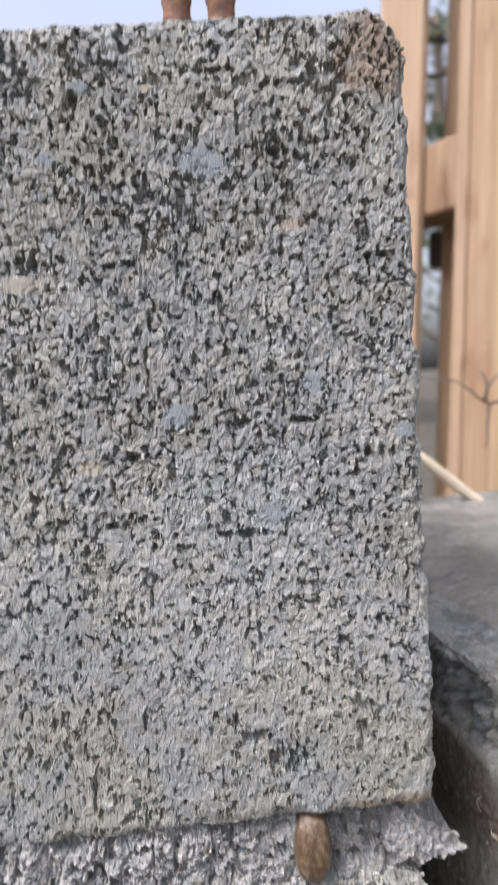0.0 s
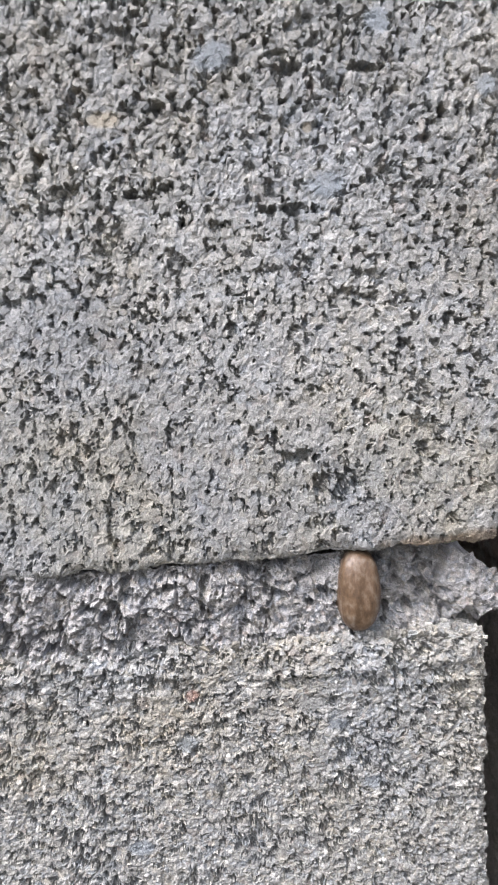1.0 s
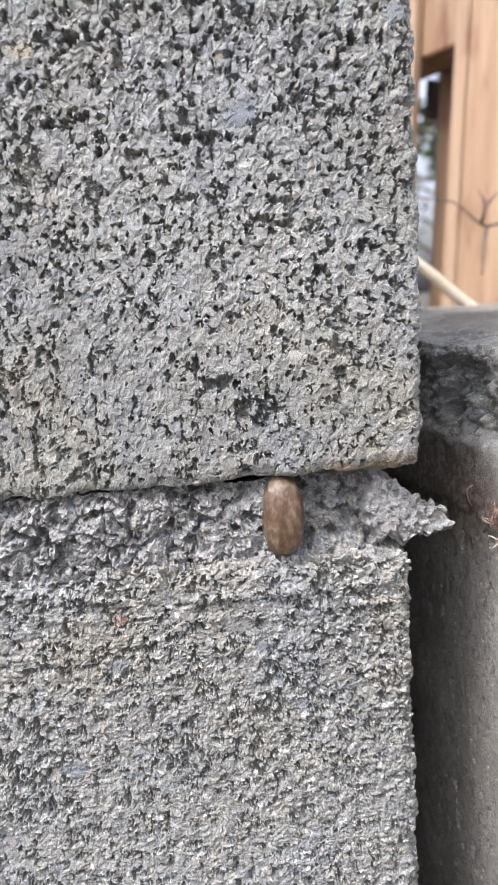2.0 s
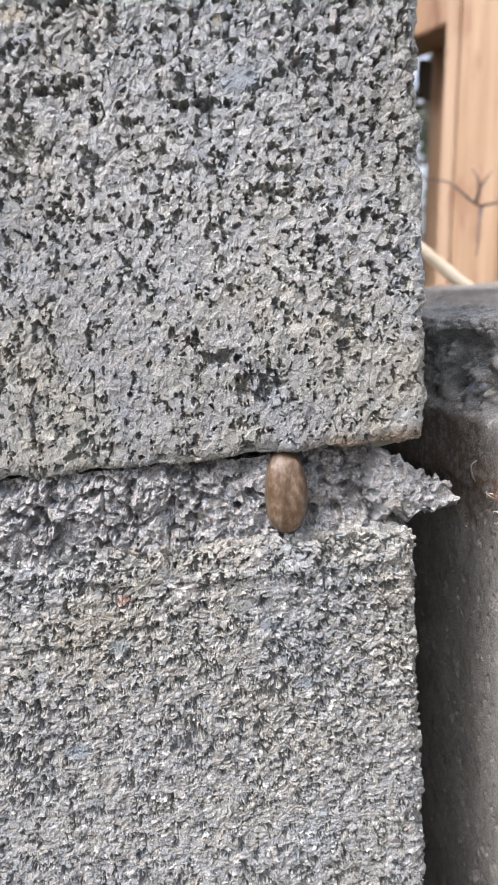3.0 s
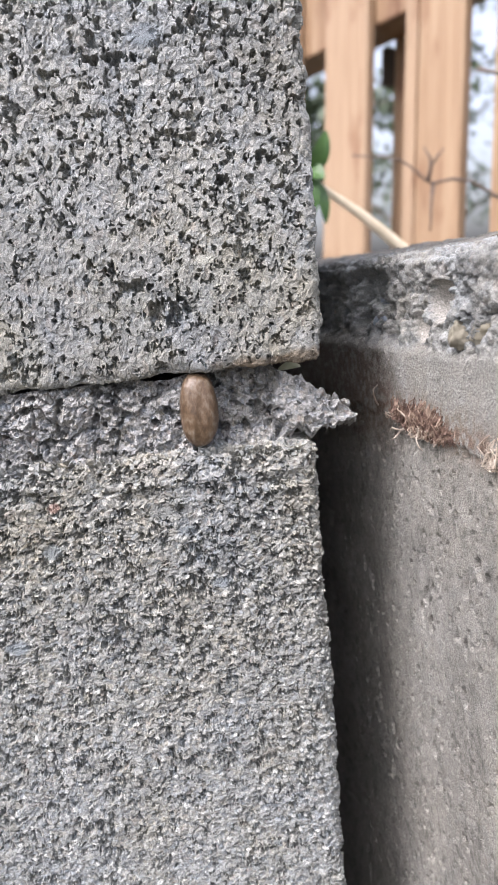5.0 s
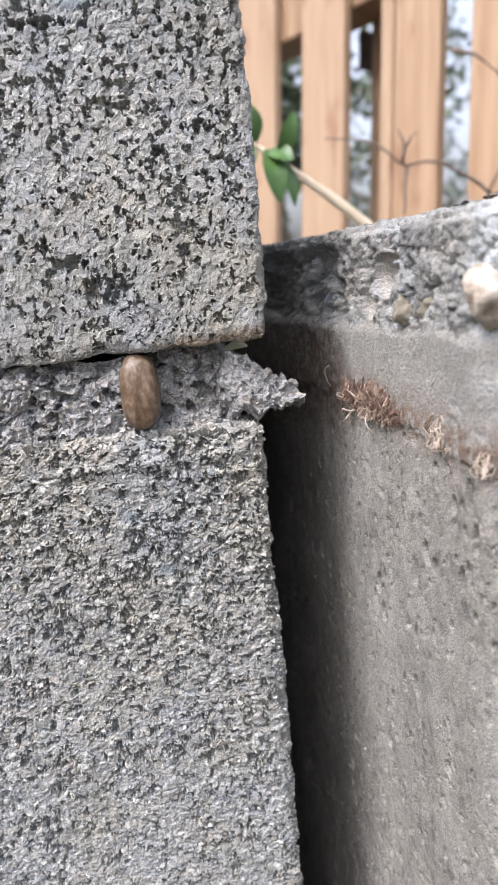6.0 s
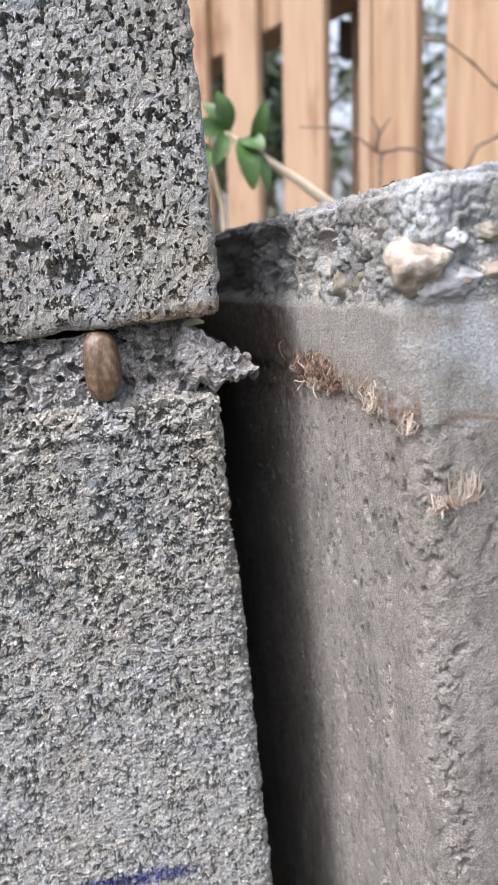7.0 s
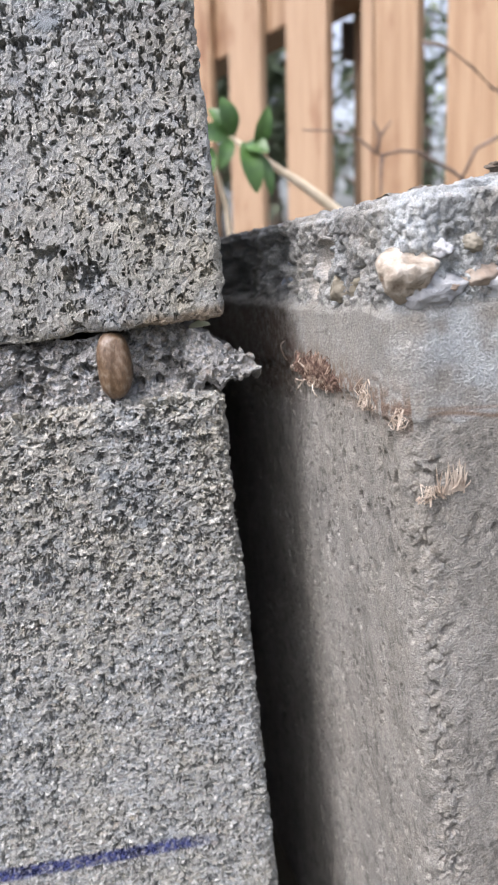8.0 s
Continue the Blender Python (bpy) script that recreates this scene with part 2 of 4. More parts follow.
def stones_on(p, h, colour, stones, wobble):
    """Larger stones in the face: x, z, half width and half height in millimetres, and a colour beside the cement's."""
    for (x, z, w, t), c in stones:
        k = spot(p, x / 1000, z / 1000, w / 1000, t / 1000, wobble)
        h = h * (1 - 0.75 * k) + 0.0003 * k
        colour = colour * (1 - 0.7 * k[:, None]) + 0.7 * k[:, None] * np.array(c)
    return h, colour


def pits_on(p, pits, wobble):
    """Where the face has larger holes: 1 in their middle."""
    k = np.zeros(len(p))
    for x, z, w, t in pits:
        k = np.maximum(k, spot(p, x / 1000, z / 1000, w / 1000, t / 1000, wobble))
    return k


TAN, BLUE, PALE, RED, GREY = (1.25, 1.1, 0.88), (0.7, 0.8, 0.93), (1.5, 1.5, 1.45), (1.1, 0.7, 0.64), (0.85, 0.88, 0.92)
UPPER_PITS = [(-47.6, 300.1, 6.9, 1.3), (-12.8, 275.8, 4.6, 1.3), (-15.2, 319.5, 1.8, 1.5), (-46.8, 328.2, 2.0, 1.8), (-72.1, 321.4, 5.0, 1.5), (-30.1, 328.4, 4.5, 1.1),
              (-75.8, 305.0, 5.0, 2.4), (-38.9, 241.1, 6.8, 3.5), (-45.7, 247.2, 3.8, 2.0), (-94.3, 305.3, 2.3, 2.3), (-98.3, 312.4, 1.5, 1.5), (-60.7, 274.8, 2.0, 1.8),
              (-68.9, 300.0, 2.0, 2.8), (-51.9, 251.5, 3.8, 1.8), (-23.1, 270.8, 2.3, 1.5), (-0.8, 305.8, 2.4, 1.6)]
UPPER_PITS_HIGH = [(-74.3, 369.4, 5.4, 1.3), (-95.6, 370.7, 4.9, 2.9), (-47.7, 415.4, 9.0, 0.8), (-31.1, 411.9, 7.1, 0.9), (-33.4, 396.6, 2.4, 3.2), (-9.1, 368.7, 4.4, 1.2),
                   (-23.2, 414.3, 2.0, 2.9), (-82.5, 409.6, 1.4, 3.1), (-45.8, 329.0, 2.3, 1.7)]
UPPER_STONES = [((-84.7, 319.4, 4.0, 1.9), TAN), ((-62.0, 331.0, 4.5, 3.3), BLUE), ((-27.4, 337.4, 3.3, 2.8), BLUE), ((-86.1, 234.8, 2.1, 1.1), PALE), ((-28.7, 252.4, 2.3, 1.4), PALE),
                ((-71.7, 339.0, 2.8, 2.0), GREY), ((-42.6, 316.5, 1.1, 1.0), TAN), ((-4.2, 324.1, 2.8, 2.8), BLUE), ((-38.2, 304.9, 5.6, 2.8), BLUE),
                ((-30.4, 377.4, 3.2, 2.0), (1.25, 0.98, 0.85)), ((-52.5, 393.5, 6.0, 4.6), BLUE), ((-80.9, 412.5, 2.9, 2.0), BLUE), ((-65.1, 411.7, 1.3, 1.1), TAN), ((-98.0, 365.6, 6.9, 2.1), (1.15, 1.05, 0.88)),
                ((-90.3, 395.7, 2.9, 1.7), BLUE)]
LOWER_STONES = [((-72.3, 191.8, 1.6, 1.5), RED), ((-44.7, 188.3, 4.7, 2.1), GREY), ((-38.2, 182.2, 2.6, 1.6), BLUE), ((-7.0, 156.5, 0.9, 0.9), PALE), ((-74.2, 179.7, 3.1, 2.1), BLUE),
                ((-86.5, 154.2, 3.4, 2.1), BLUE), ((-30.7, 167.1, 2.8, 1.8), BLUE), ((-17.1, 157.3, 1.0, 1.0), PALE), ((-74.8, 89.4, 1.3, 1.3), PALE), ((-45.8, 69.8, 1.1, 1.1), TAN)]


def grain_tints(ident, share, spread):
    """A tint for each grain: mostly cement, some blue-grey, tan or pale."""
    r = RAND[ident, 3]
    k = RAND[(ident * 7 + 3) & 255, 1]
    tint = np.ones((len(ident), 3)) * (1 + spread * (RAND[(ident * 5 + 11) & 255, 0] - 0.5))[:, None]
    for low, high, c in ((0.0, 0.34, (0.9, 0.95, 1.02)), (0.34, 0.6, (1.06, 1.02, 0.95)), (0.6, 0.72, (1.32, 1.31, 1.29)), (0.72, 0.9, (0.68, 0.7, 0.73)), (0.9, 1.0, (1.05, 0.95, 0.9))):
        pick = (r < share) & (k >= low) & (k < high)
        tint[pick] *= np.array(c)
    return tint


def hue_patches(p):
    """Bluish and tan patches of cement some centimetres across."""
    k = (2.2 * (fbm(p + 3.1, 0.013, 3) - 0.5)).clip(-0.5, 0.5)[:, None]
    return 1 + k * np.array((0.06, 0.02, -0.06))


def crumbs(p, size1, size2, pore, loose, share, cleft, fine, dome, grit):
    """Height of a struck face of cemented crumbs, the numbers of the crumbs, and where it is open: a share of the face is deep, ragged pores along the clefts."""
    e1, ident = cells(p, size1, 0.55)
    e2, ident2 = cells(p + 0.37, size2, 0.5)
    k1, k2 = RAND[ident, 3] - 0.5, RAND[ident2, 3] - 0.5
    f = fbm(p + 2.7, pore, 3) + loose + 0.16 * k2 + 0.18 * (fine - 0.5)
    f = f + cleft * (0.5 * (1 - smooth(0, 0.35, e1)) + 0.5 * (1 - smooth(0, 0.4, e2)) - 0.4)
    edge, most = np.quantile(f, 1 - share), np.quantile(f, 0.9995)
    g = ((f - edge) / (most - edge)).clip(0, 1.2)
    pit = smooth(0.0, 0.05, g)
    h = -0.0009 * pit - 0.0027 * g + pit * (0.0006 * k2 + 0.0003 * (fine - 0.5))
    h += (1 - pit) * (0.0004 * k2 + 0.00036 * k1 + grit * (fine - 0.5) + dome * (smooth(0, 0.4, e1) - 0.8))
    return h, ident, ident2, pit


def upper_block():
    p, normal, nu, nv = block_sheet(-0.119, 0.2255, 0.4295, 0.012, 0.012, 0.008, 0.00024, 0.002)
    wob = 0.9 * (fbm(p, 0.0035, 2) - 0.5)
    big = fbm(p, 0.011, 3)
    mid = fbm(p * (1, 1, 0.7), 0.003, 3)
    fine = fbm(p, 0.0009, 2)
    tall = smooth(0.25, 0.33, p[:, 2])
    # crumbs a little drawn out upwards by the mould, with ragged pores; struck flatter towards the bottom
    holes = pits_on(p, UPPER_PITS + UPPER_PITS_HIGH, 1.2 * wob)
    h, ident, ident2, pit = crumbs(p * (1, 1, 0.8), 0.0024, 0.0011, 0.0013, 0.17 * (big - 0.5) + 0.03 * tall + 0.26 * holes, 0.23, 0.24, fine, 0.0003 * tall, 0.00045)
    h -= 0.0008 * holes * pit
    h += 0.0007 * (big - 0.5) + 0.0006 * (mid - 0.5) * tall + 0.0004
    # a wavering outline at the edges, and a lip of cement along the bottom
    rim = np.minimum(np.abs(p[:, 0]), np.minimum(p[:, 2] - 0.2255, 0.4295 - p[:, 2]))
    near = 1 - smooth(0.0, 0.004, rim)
    h -= near * 0.0016 * (fbm(p, 0.006, 3) - 0.35).clip(0, None) * 2.2
    h -= 0.004 * smooth(0.412, 0.43, p[:, 2]) * (fbm(p * (1, 1, 0.2), 0.02, 2) - 0.3)
    # the sagging top between two humps, and the chipped upper corner
    h -= 0.0016 * smooth(0.424, 0.4295, p[:, 2]) * (1 - smooth(-0.07, -0.05, p[:, 0]))
    h -= 0.006 * spot(p, 0.002, 0.432, 0.009, 0.012, wob * 0.5)
    colour = 1 + (grain_tints(ident, 0.35, 0.3) - 1) * (0.4 + 0.5 * pit[:, None])
    colour *= 1 + (grain_tints(ident2, 0.3, 0.5) - 1) * (0.4 + 0.4 * pit[:, None])
    colour *= (0.93 + 0.16 * smooth(0.35, 0.65, fbm(p, 0.03, 3)))[:, None] * hue_patches(p)
    h, colour = stones_on(p, h, colour, UPPER_STONES, wob * 0.6)
    # stains: rusty on the lower corner, beige on the chipped upper corner, a warm cast low down
    rusty = spot(p, -0.004, 0.2258, 0.024, 0.0032, wob)[:, None]
    colour *= 1 - rusty * (1 - np.array((0.86, 0.73, 0.62)))
    beige = spot(p, -0.008, 0.418, 0.0095, 0.0135, wob)[:, None]
    colour = colour * (1 - 0.6 * beige) + 0.6 * beige
    colour *= 1 - beige * (1 - np.array((0.84, 0.7, 0.6)))
    warm = (smooth(0.27, 0.245, p[:, 2]) * smooth(0.42, 0.6, big))[:, None]
    colour *= 1 - warm * (1 - np.array((1.04, 1.02, 0.96)))
    # the underside drops a little towards the closed end of the joint
    p[:, 2] -= (0.0009 + 0.024 * (-p[:, 0]).clip(0, None)) * (1 - smooth(0.2255, 0.262, p[:, 2]))
    p[:, 0] += 0.001
    ob = mesh_object("concrete_block", [(-0.39, 0.19, 0.2275), (-0.39, 0.004, 0.2275), (-0.004, 0.004, 0.2275), (-0.004, 0.19, 0.2275),
                                        (-0.39, 0.19, 0.426), (-0.39, 0.004, 0.426), (-0.004, 0.004, 0.426), (-0.004, 0.19, 0.426)],
                     [(0, 3, 2, 1), (4, 5, 6, 7), (0, 1, 5, 4), (1, 2, 6, 5), (2, 3, 7, 6), (3, 0, 4, 7)], BLOCK_UPPER, pigment=np.ones((8, 3)))
    mesh_object("rough_face", p + normal * h[:, None], grid_faces(nu, nv), BLOCK_UPPER, ob, colour)
    return tagged(ob, "grey pitted concrete block with rusty lower corner, laid on mortar", "concrete block", "stacked concrete blocks")


def lower_block():
    p, normal, nu, nv = block_sheet(-0.119, 0.0, 0.2035, 0.012, -0.02, 0.012, 0.00024, 0.003)
    p[:, 0] -= 0.002
    wob = 0.9 * (fbm(p, 0.0035, 2) - 0.5)
    mid = fbm(p, 0.0023, 3)
    fine = fbm(p, 0.0008, 2)
    big = fbm(p, 0.012, 3)
    high = smooth(0.08, 0.17, p[:, 2])
    # rounded sand grains with dark pores between them
    h, ident, ident2, pit = crumbs(p * (0.92, 1, 1.1), 0.0019, 0.0009, 0.0017, 0.18 * (big - 0.5) + 0.05 * high, 0.27, 0.28, fine, 0.0003, 0.00024)
    h += 0.0007 * (big - 0.5) + 0.0006 * (mid - 0.5) + 0.0006
    # scraped ledges under the joint
    line = 0.1965 + 0.004 * (fbm(p * (1, 0, 0), 0.03, 2) - 0.5) - 0.02 * (p[:, 0] + 0.06).clip(-0.07, 0)
    for drop, deep in ((0.0, 0.0010), (0.0052, 0.0005)):
        h += deep * np.exp(-(((p[:, 2] - line + drop) / 0.0011) ** 2)) * smooth(0.35, 0.6, fbm(p * (1, 1, 0.3), 0.016, 2))
    rim = np.minimum(np.abs(p[:, 0] + 0.002), 0.2035 - p[:, 2])
    h -= (1 - smooth(0.0, 0.004, rim)) * 0.003 * (fbm(p, 0.007, 3) - 0.4).clip(0, None) * 2
    colour = (1 + (grain_tints(ident, 0.35, 0.25) - 1) * 0.5) * hue_patches(p)
    colour *= 1 + (grain_tints(ident2, 0.4, 0.5) - 1) * 0.7
    # scattered white quartz grains
    quartz = (RAND[(ident2 * 11 + 7) & 255, 0] < 0.022)[:, None]
    colour = np.where(quartz, 1.75, colour)
    h = np.where(quartz[:, 0], h.clip(0.0004, None), h)
    h, colour = stones_on(p, h, colour, LOWER_STONES, wob * 0.6)
    warm = (smooth(0.13, 0.19, p[:, 2]) * smooth(0.4, 0.6, fbm(p, 0.03, 3)))[:, None]
    colour *= 1 - warm * (1 - np.array((1.06, 1.02, 0.95)))
    # a line of blue crayon
    level = 0.0562 + 0.045 * (p[:, 0] + 0.09).clip(0, None) ** 1.0 * 0.6
    stroke = (1 - smooth(0.0016, 0.0028, np.abs(p[:, 2] - level) + 0.0016 * (fine - 0.5))) * (1 - smooth(-0.034, -0.016, p[:, 0] + 0.01 * (mid - 0.5)))
    stroke = (stroke * (0.55 + 0.45 * smooth(0.3, 0.6, fine)))[:, None]
    colour = colour * (1 - 0.93 * stroke) + 0.93 * stroke * np.array((0.10, 0.13, 0.5))
    ob = mesh_object("concrete_block", [(-0.39, 0.19, -0.05), (-0.39, 0.004, -0.05), (-0.006, 0.004, -0.05), (-0.006, 0.19, -0.05),
                                        (-0.39, 0.19, 0.199), (-0.39, 0.004, 0.199), (-0.006, 0.004, 0.199), (-0.006, 0.19, 0.199)],
                     [(0, 3, 2, 1), (4, 5, 6, 7), (0, 1, 5, 4), (1, 2, 6, 5), (2, 3, 7, 6), (3, 0, 4, 7)], BLOCK_LOWER, pigment=np.ones((8, 3)))
    mesh_object("rough_face", p + normal * h[:, None], grid_faces(nu, nv), BLOCK_LOWER, ob, colour)
    return tagged(ob, "grey sandy concrete block with a blue crayon line, standing on soil", "concrete block", "stacked concrete blocks")


upper_block()
lower_block()


# ---- mortar joint ----
def mortar_sheet(x0, x1, top, low, face, seed):
    """A crumbly front and top of mortar from x0 to x1; top, low and face give the upper and lower edge and the depth along x."""
    xs = np.arange(x0, x1, 0.00026)
    js = np.arange(0, 132)
    gx, gj = [a.ravel() for a in np.meshgrid(xs, js, indexing="ij")]
    line = np.stack([gx, 0 * gx + seed, 0 * gx], 1)
    front, deep = (gj / 92).clip(0, 1), ((gj - 92) / 40).clip(0, None)
    zt, zl = top(gx, line), low(gx, line)
    zt = np.maximum(zt, zl + 0.0003)
    p = np.stack([gx, face(gx, front, line) + 0.17 * deep ** 3 + 0.012 * deep, zl + (zt - zl) * front + 0.004 * deep.clip(0, 1) ** 2 - 0.002 * smooth(0, 0.15, deep)], 1)
    e1, ident = cells(p, 0.0021)
    e2, ident2 = cells(p, 0.0010)
    mid = fbm(p + seed, 0.0052, 3)
    h = 0.0022 * (mid - 0.5) + 0.0015 * (RAND[ident, 3] - 0.5) + 0.0013 * (RAND[ident2, 3] - 0.5) + 0.0013 * (fbm(p, 0.0009, 2) - 0.5) - 0.0003
    h -= 0.0034 * smooth(0.56, 0.6, fbm(p + 5 + seed, 0.003, 3))
    # clods with clefts between them towards the closed end
    e0, clod = cells(p, 0.0068, 0.5)
    closed = 1 - smooth(-0.066, -0.045, gx)
    h += closed * (0.0012 * smooth(0, 0.12, e0) + 0.0012 * (RAND[clod, 3] - 0.5) - 0.0011)
    return p, h, front, deep.clip(0, 1), ident, ident2, len(xs), len(js)


def mortar_joint():
    ob = tagged(new("mortar_joint"), "rough crumbly grey mortar squeezed out between two concrete blocks", "mortar")

    def bed_top(x, line):
        return 0.2252 - 0.0026 * smooth(-0.115, -0.09, x) * (1 - smooth(-0.030, -0.024, x)) - 0.0036 * smooth(-0.016, -0.009, x) + 0.0026 * (fbm(line, 0.005, 3) - 0.5)

    def bed_low(x, line):
        return 0.2012 + 0 * x

    def bed_face(x, front, line):
        y = 0.0006 + 0.0028 * smooth(-0.08, -0.04, x) + 0.0045 * smooth(-0.036, -0.026, x) + 0.002 * smooth(-0.016, -0.009, x)
        # trowel scallops towards the closed end
        scallop = np.abs(np.sin(x * 245 + 6 * (fbm(line, 0.02, 2) - 0.5) + 2.5 * (fbm(line + np.stack([0 * x, 0 * x, front * 0.02], 1), 0.006, 2) - 0.5))) ** 0.7
        return y + 0.0022 * smooth(0.75, 1.0, front) * smooth(-0.112, -0.09, x) - 0.0014 * (scallop - 0.6) * (1 - smooth(-0.07, -0.048, x)) * smooth(0.1, 0.35, front) - 0.0035 * (1 - smooth(0.1, 0.3, front)) * smooth(-0.036, -0.02, x)

    def lump_top(x, line):
        return np.interp(x, (-0.013, -0.009, -0.0055, -0.0025, 0.002, 0.005, 0.008, 0.0102), (0.2222, 0.2216, 0.2203, 0.2178, 0.2158, 0.2140, 0.2118, 0.2090)) + 0.0016 * (fbm(line, 0.0024, 3) - 0.5) + 0.0022 * (value_noise(line / 0.0011) - 0.5)

    def lump_low(x, line):
        return np.interp(x, (-0.013, -0.0105, -0.006, -0.003, 0.0, 0.004, 0.008, 0.0102), (0.2022, 0.2024, 0.2048, 0.2026, 0.2036, 0.2048, 0.2068, 0.2086)) + 0.0012 * (fbm(line + 3, 0.0024, 3) - 0.5) + 0.002 * (value_noise(line / 0.0012 + 5) - 0.5)

    def lump_face(x, front, line):
        edge = 1 - smooth(0.0, 0.0012, x + 0.0118 - 0.007 * (fbm(line + np.stack([0 * x, 0 * x, front * 0.02], 1), 0.004, 3) - 0.5))
        return 0.0035 + 0.06 * (x + 0.012).clip(0, None) + 0.006 * edge + 0.0035 * (1 - smooth(0, 0.2, front)) + 0.0012 * front ** 2

    for name, sheet, label in (("bed", mortar_sheet(-0.119, -0.0095, bed_top, bed_low, bed_face, 0.0), ""), ("squeezed_lump", mortar_sheet(-0.0128, 0.0102, lump_top, lump_low, lump_face, 0.37), "ragged lump of mortar squeezed out past the block's edge")):
        p, h, front, deep, ident, ident2, nu, nv = sheet
        if name == "squeezed_lump":
            h *= 0.32
            p[:, 2] -= 0.007 * deep * smooth(0, 0.1, deep)
            p[:, 2] += 0.8 * h * (smooth(0.7, 1.0, front) - (1 - smooth(0.0, 0.25, front)))
            p[:, 0] += 0.5 * h * smooth(0.002, 0.008, p[:, 0])
        p[:, 1] -= h * (1 - 0.6 * deep)
        p[:, 2] += 0.3 * h * deep
        colour = (1 + (grain_tints(ident, 0.3, 0.2) - 1) * 0.5) * (1 + (grain_tints(ident2, 0.35, 0.45) - 1) * 0.8)
        mesh_object(name, p, grid_faces(nu, nv), MORTAR, ob, colour, False, label)
    return ob


mortar_joint()


# ---- brown pebble wedged in the joint ----
def pebble():
    bm = bmesh.new()
    bmesh.ops.create_icosphere(bm, subdivisions=5, radius=1.0)
    for v in bm.verts:
        c = v.co.copy()
        taper = 1 - 0.22 * max(0, c.z) ** 1.5 - 0.36 * max(0, -c.z) ** 2.4
        square = 1 / max(0.72, (abs(c.x) ** 3 + abs(c.y) ** 3 + abs(c.z) ** 3) ** (1 / 3)) ** 1.0
        ridge = 1 + 0.05 * math.exp(-((c.x + 0.2 - 0.2 * c.z) / 0.16) ** 2) * (c.y < 0)
        n = 1.03 + 0.09 * noise.noise(c * 1.3) + 0.012 * noise.noise(c * 7)
        v.co = Vector((c.x * taper * square * 0.005 * n - 0.0006 * c.z ** 2, c.y * square * 0.0056 * n * ridge, c.z * square * 0.0092 * n))
    bmesh.ops.rotate(bm, verts=bm.verts[:], cent=(0, 0, 0), matrix=Matrix.Rotation(radians(3), 3, "Y"))
    bmesh.ops.translate(bm, verts=bm.verts[:], vec=(-0.0322, 0.0042, 0.2138))
    return tagged(part("pebble", bm, PEBBLE, None, soft=True), "smooth brown streaked pebble wedged in the open mortar joint", "pebble")


pebble()


# ---- pale scrap put in for the light showing through the joint ----
def leaf_scrap():
    bm = bmesh.new()
    rows = []
    for k in range(7):
        t = k / 6
        w = 0.0010 * math.sin(math.pi * (0.08 + 0.84 * t))
        rows.append([bm.verts.new((-0.0098 + 0.0066 * t, 0.0105 + 0.004 * t + 0.0008 * q, 0.2218 + 0.0007 * math.sin(3 * t) + w * q)) for q in (-1, 0, 1)])
    for a_, b_ in zip(rows, rows[1:]):
        for q in range(2):
            bm.faces.new((a_[q], a_[q + 1], b_[q + 1], b_[q]))
    return tagged(part("leaf_scrap", bm, PALE_GREEN, None, soft=True), "pale green scrap for the light showing through the mortar joint", "leaf")


leaf_scrap()


# ---- rusty reinforcing rods above the block ----
def rod(x, y, lean):
    bm = bmesh.new()
    n, sides = 120, 14
    rings = []
    for k in range(n):
        z = 0.38 + 0.26 * k / (n - 1)
        r = 0.0043 + 0.0006 * (math.sin(z * 900 + x * 50) > 0.5)
        rings.append([bm.verts.new((x + lean * (z - 0.43) + r * math.cos(6.2832 * s / sides), y + r * math.sin(6.2832 * s / sides), z + 0.0012 * math.sin(6.2832 * s / sides))) for s in range(sides)])
    for a, b in zip(rings, rings[1:]):
        for s in range(sides):
            bm.faces.new((a[s], a[(s + 1) % sides], b[(s + 1) % sides], b[s]))
    bm.faces.new(rings[-1])
    return tagged(part("rebar", bm, RUST, None, soft=True), "rusty ribbed steel rod standing up out of the block", "rebar", "steel rods")


rod(-0.056, 0.06, 0.02)
rod(-0.041, 0.06, -0.02)


# ---- old concrete footing beside the stack ----
SLOPE = 0.155
CLUMPS = ((0.0545, -0.017, 0.2527, 0.0019), (0.063, -0.046, 0.2545, 0.0017), (0.052, 0.01, 0.2525, 0.001), (0.075, 0.02, 0.254, 0.0012), (0.06, 0.03, 0.253, 0.001))


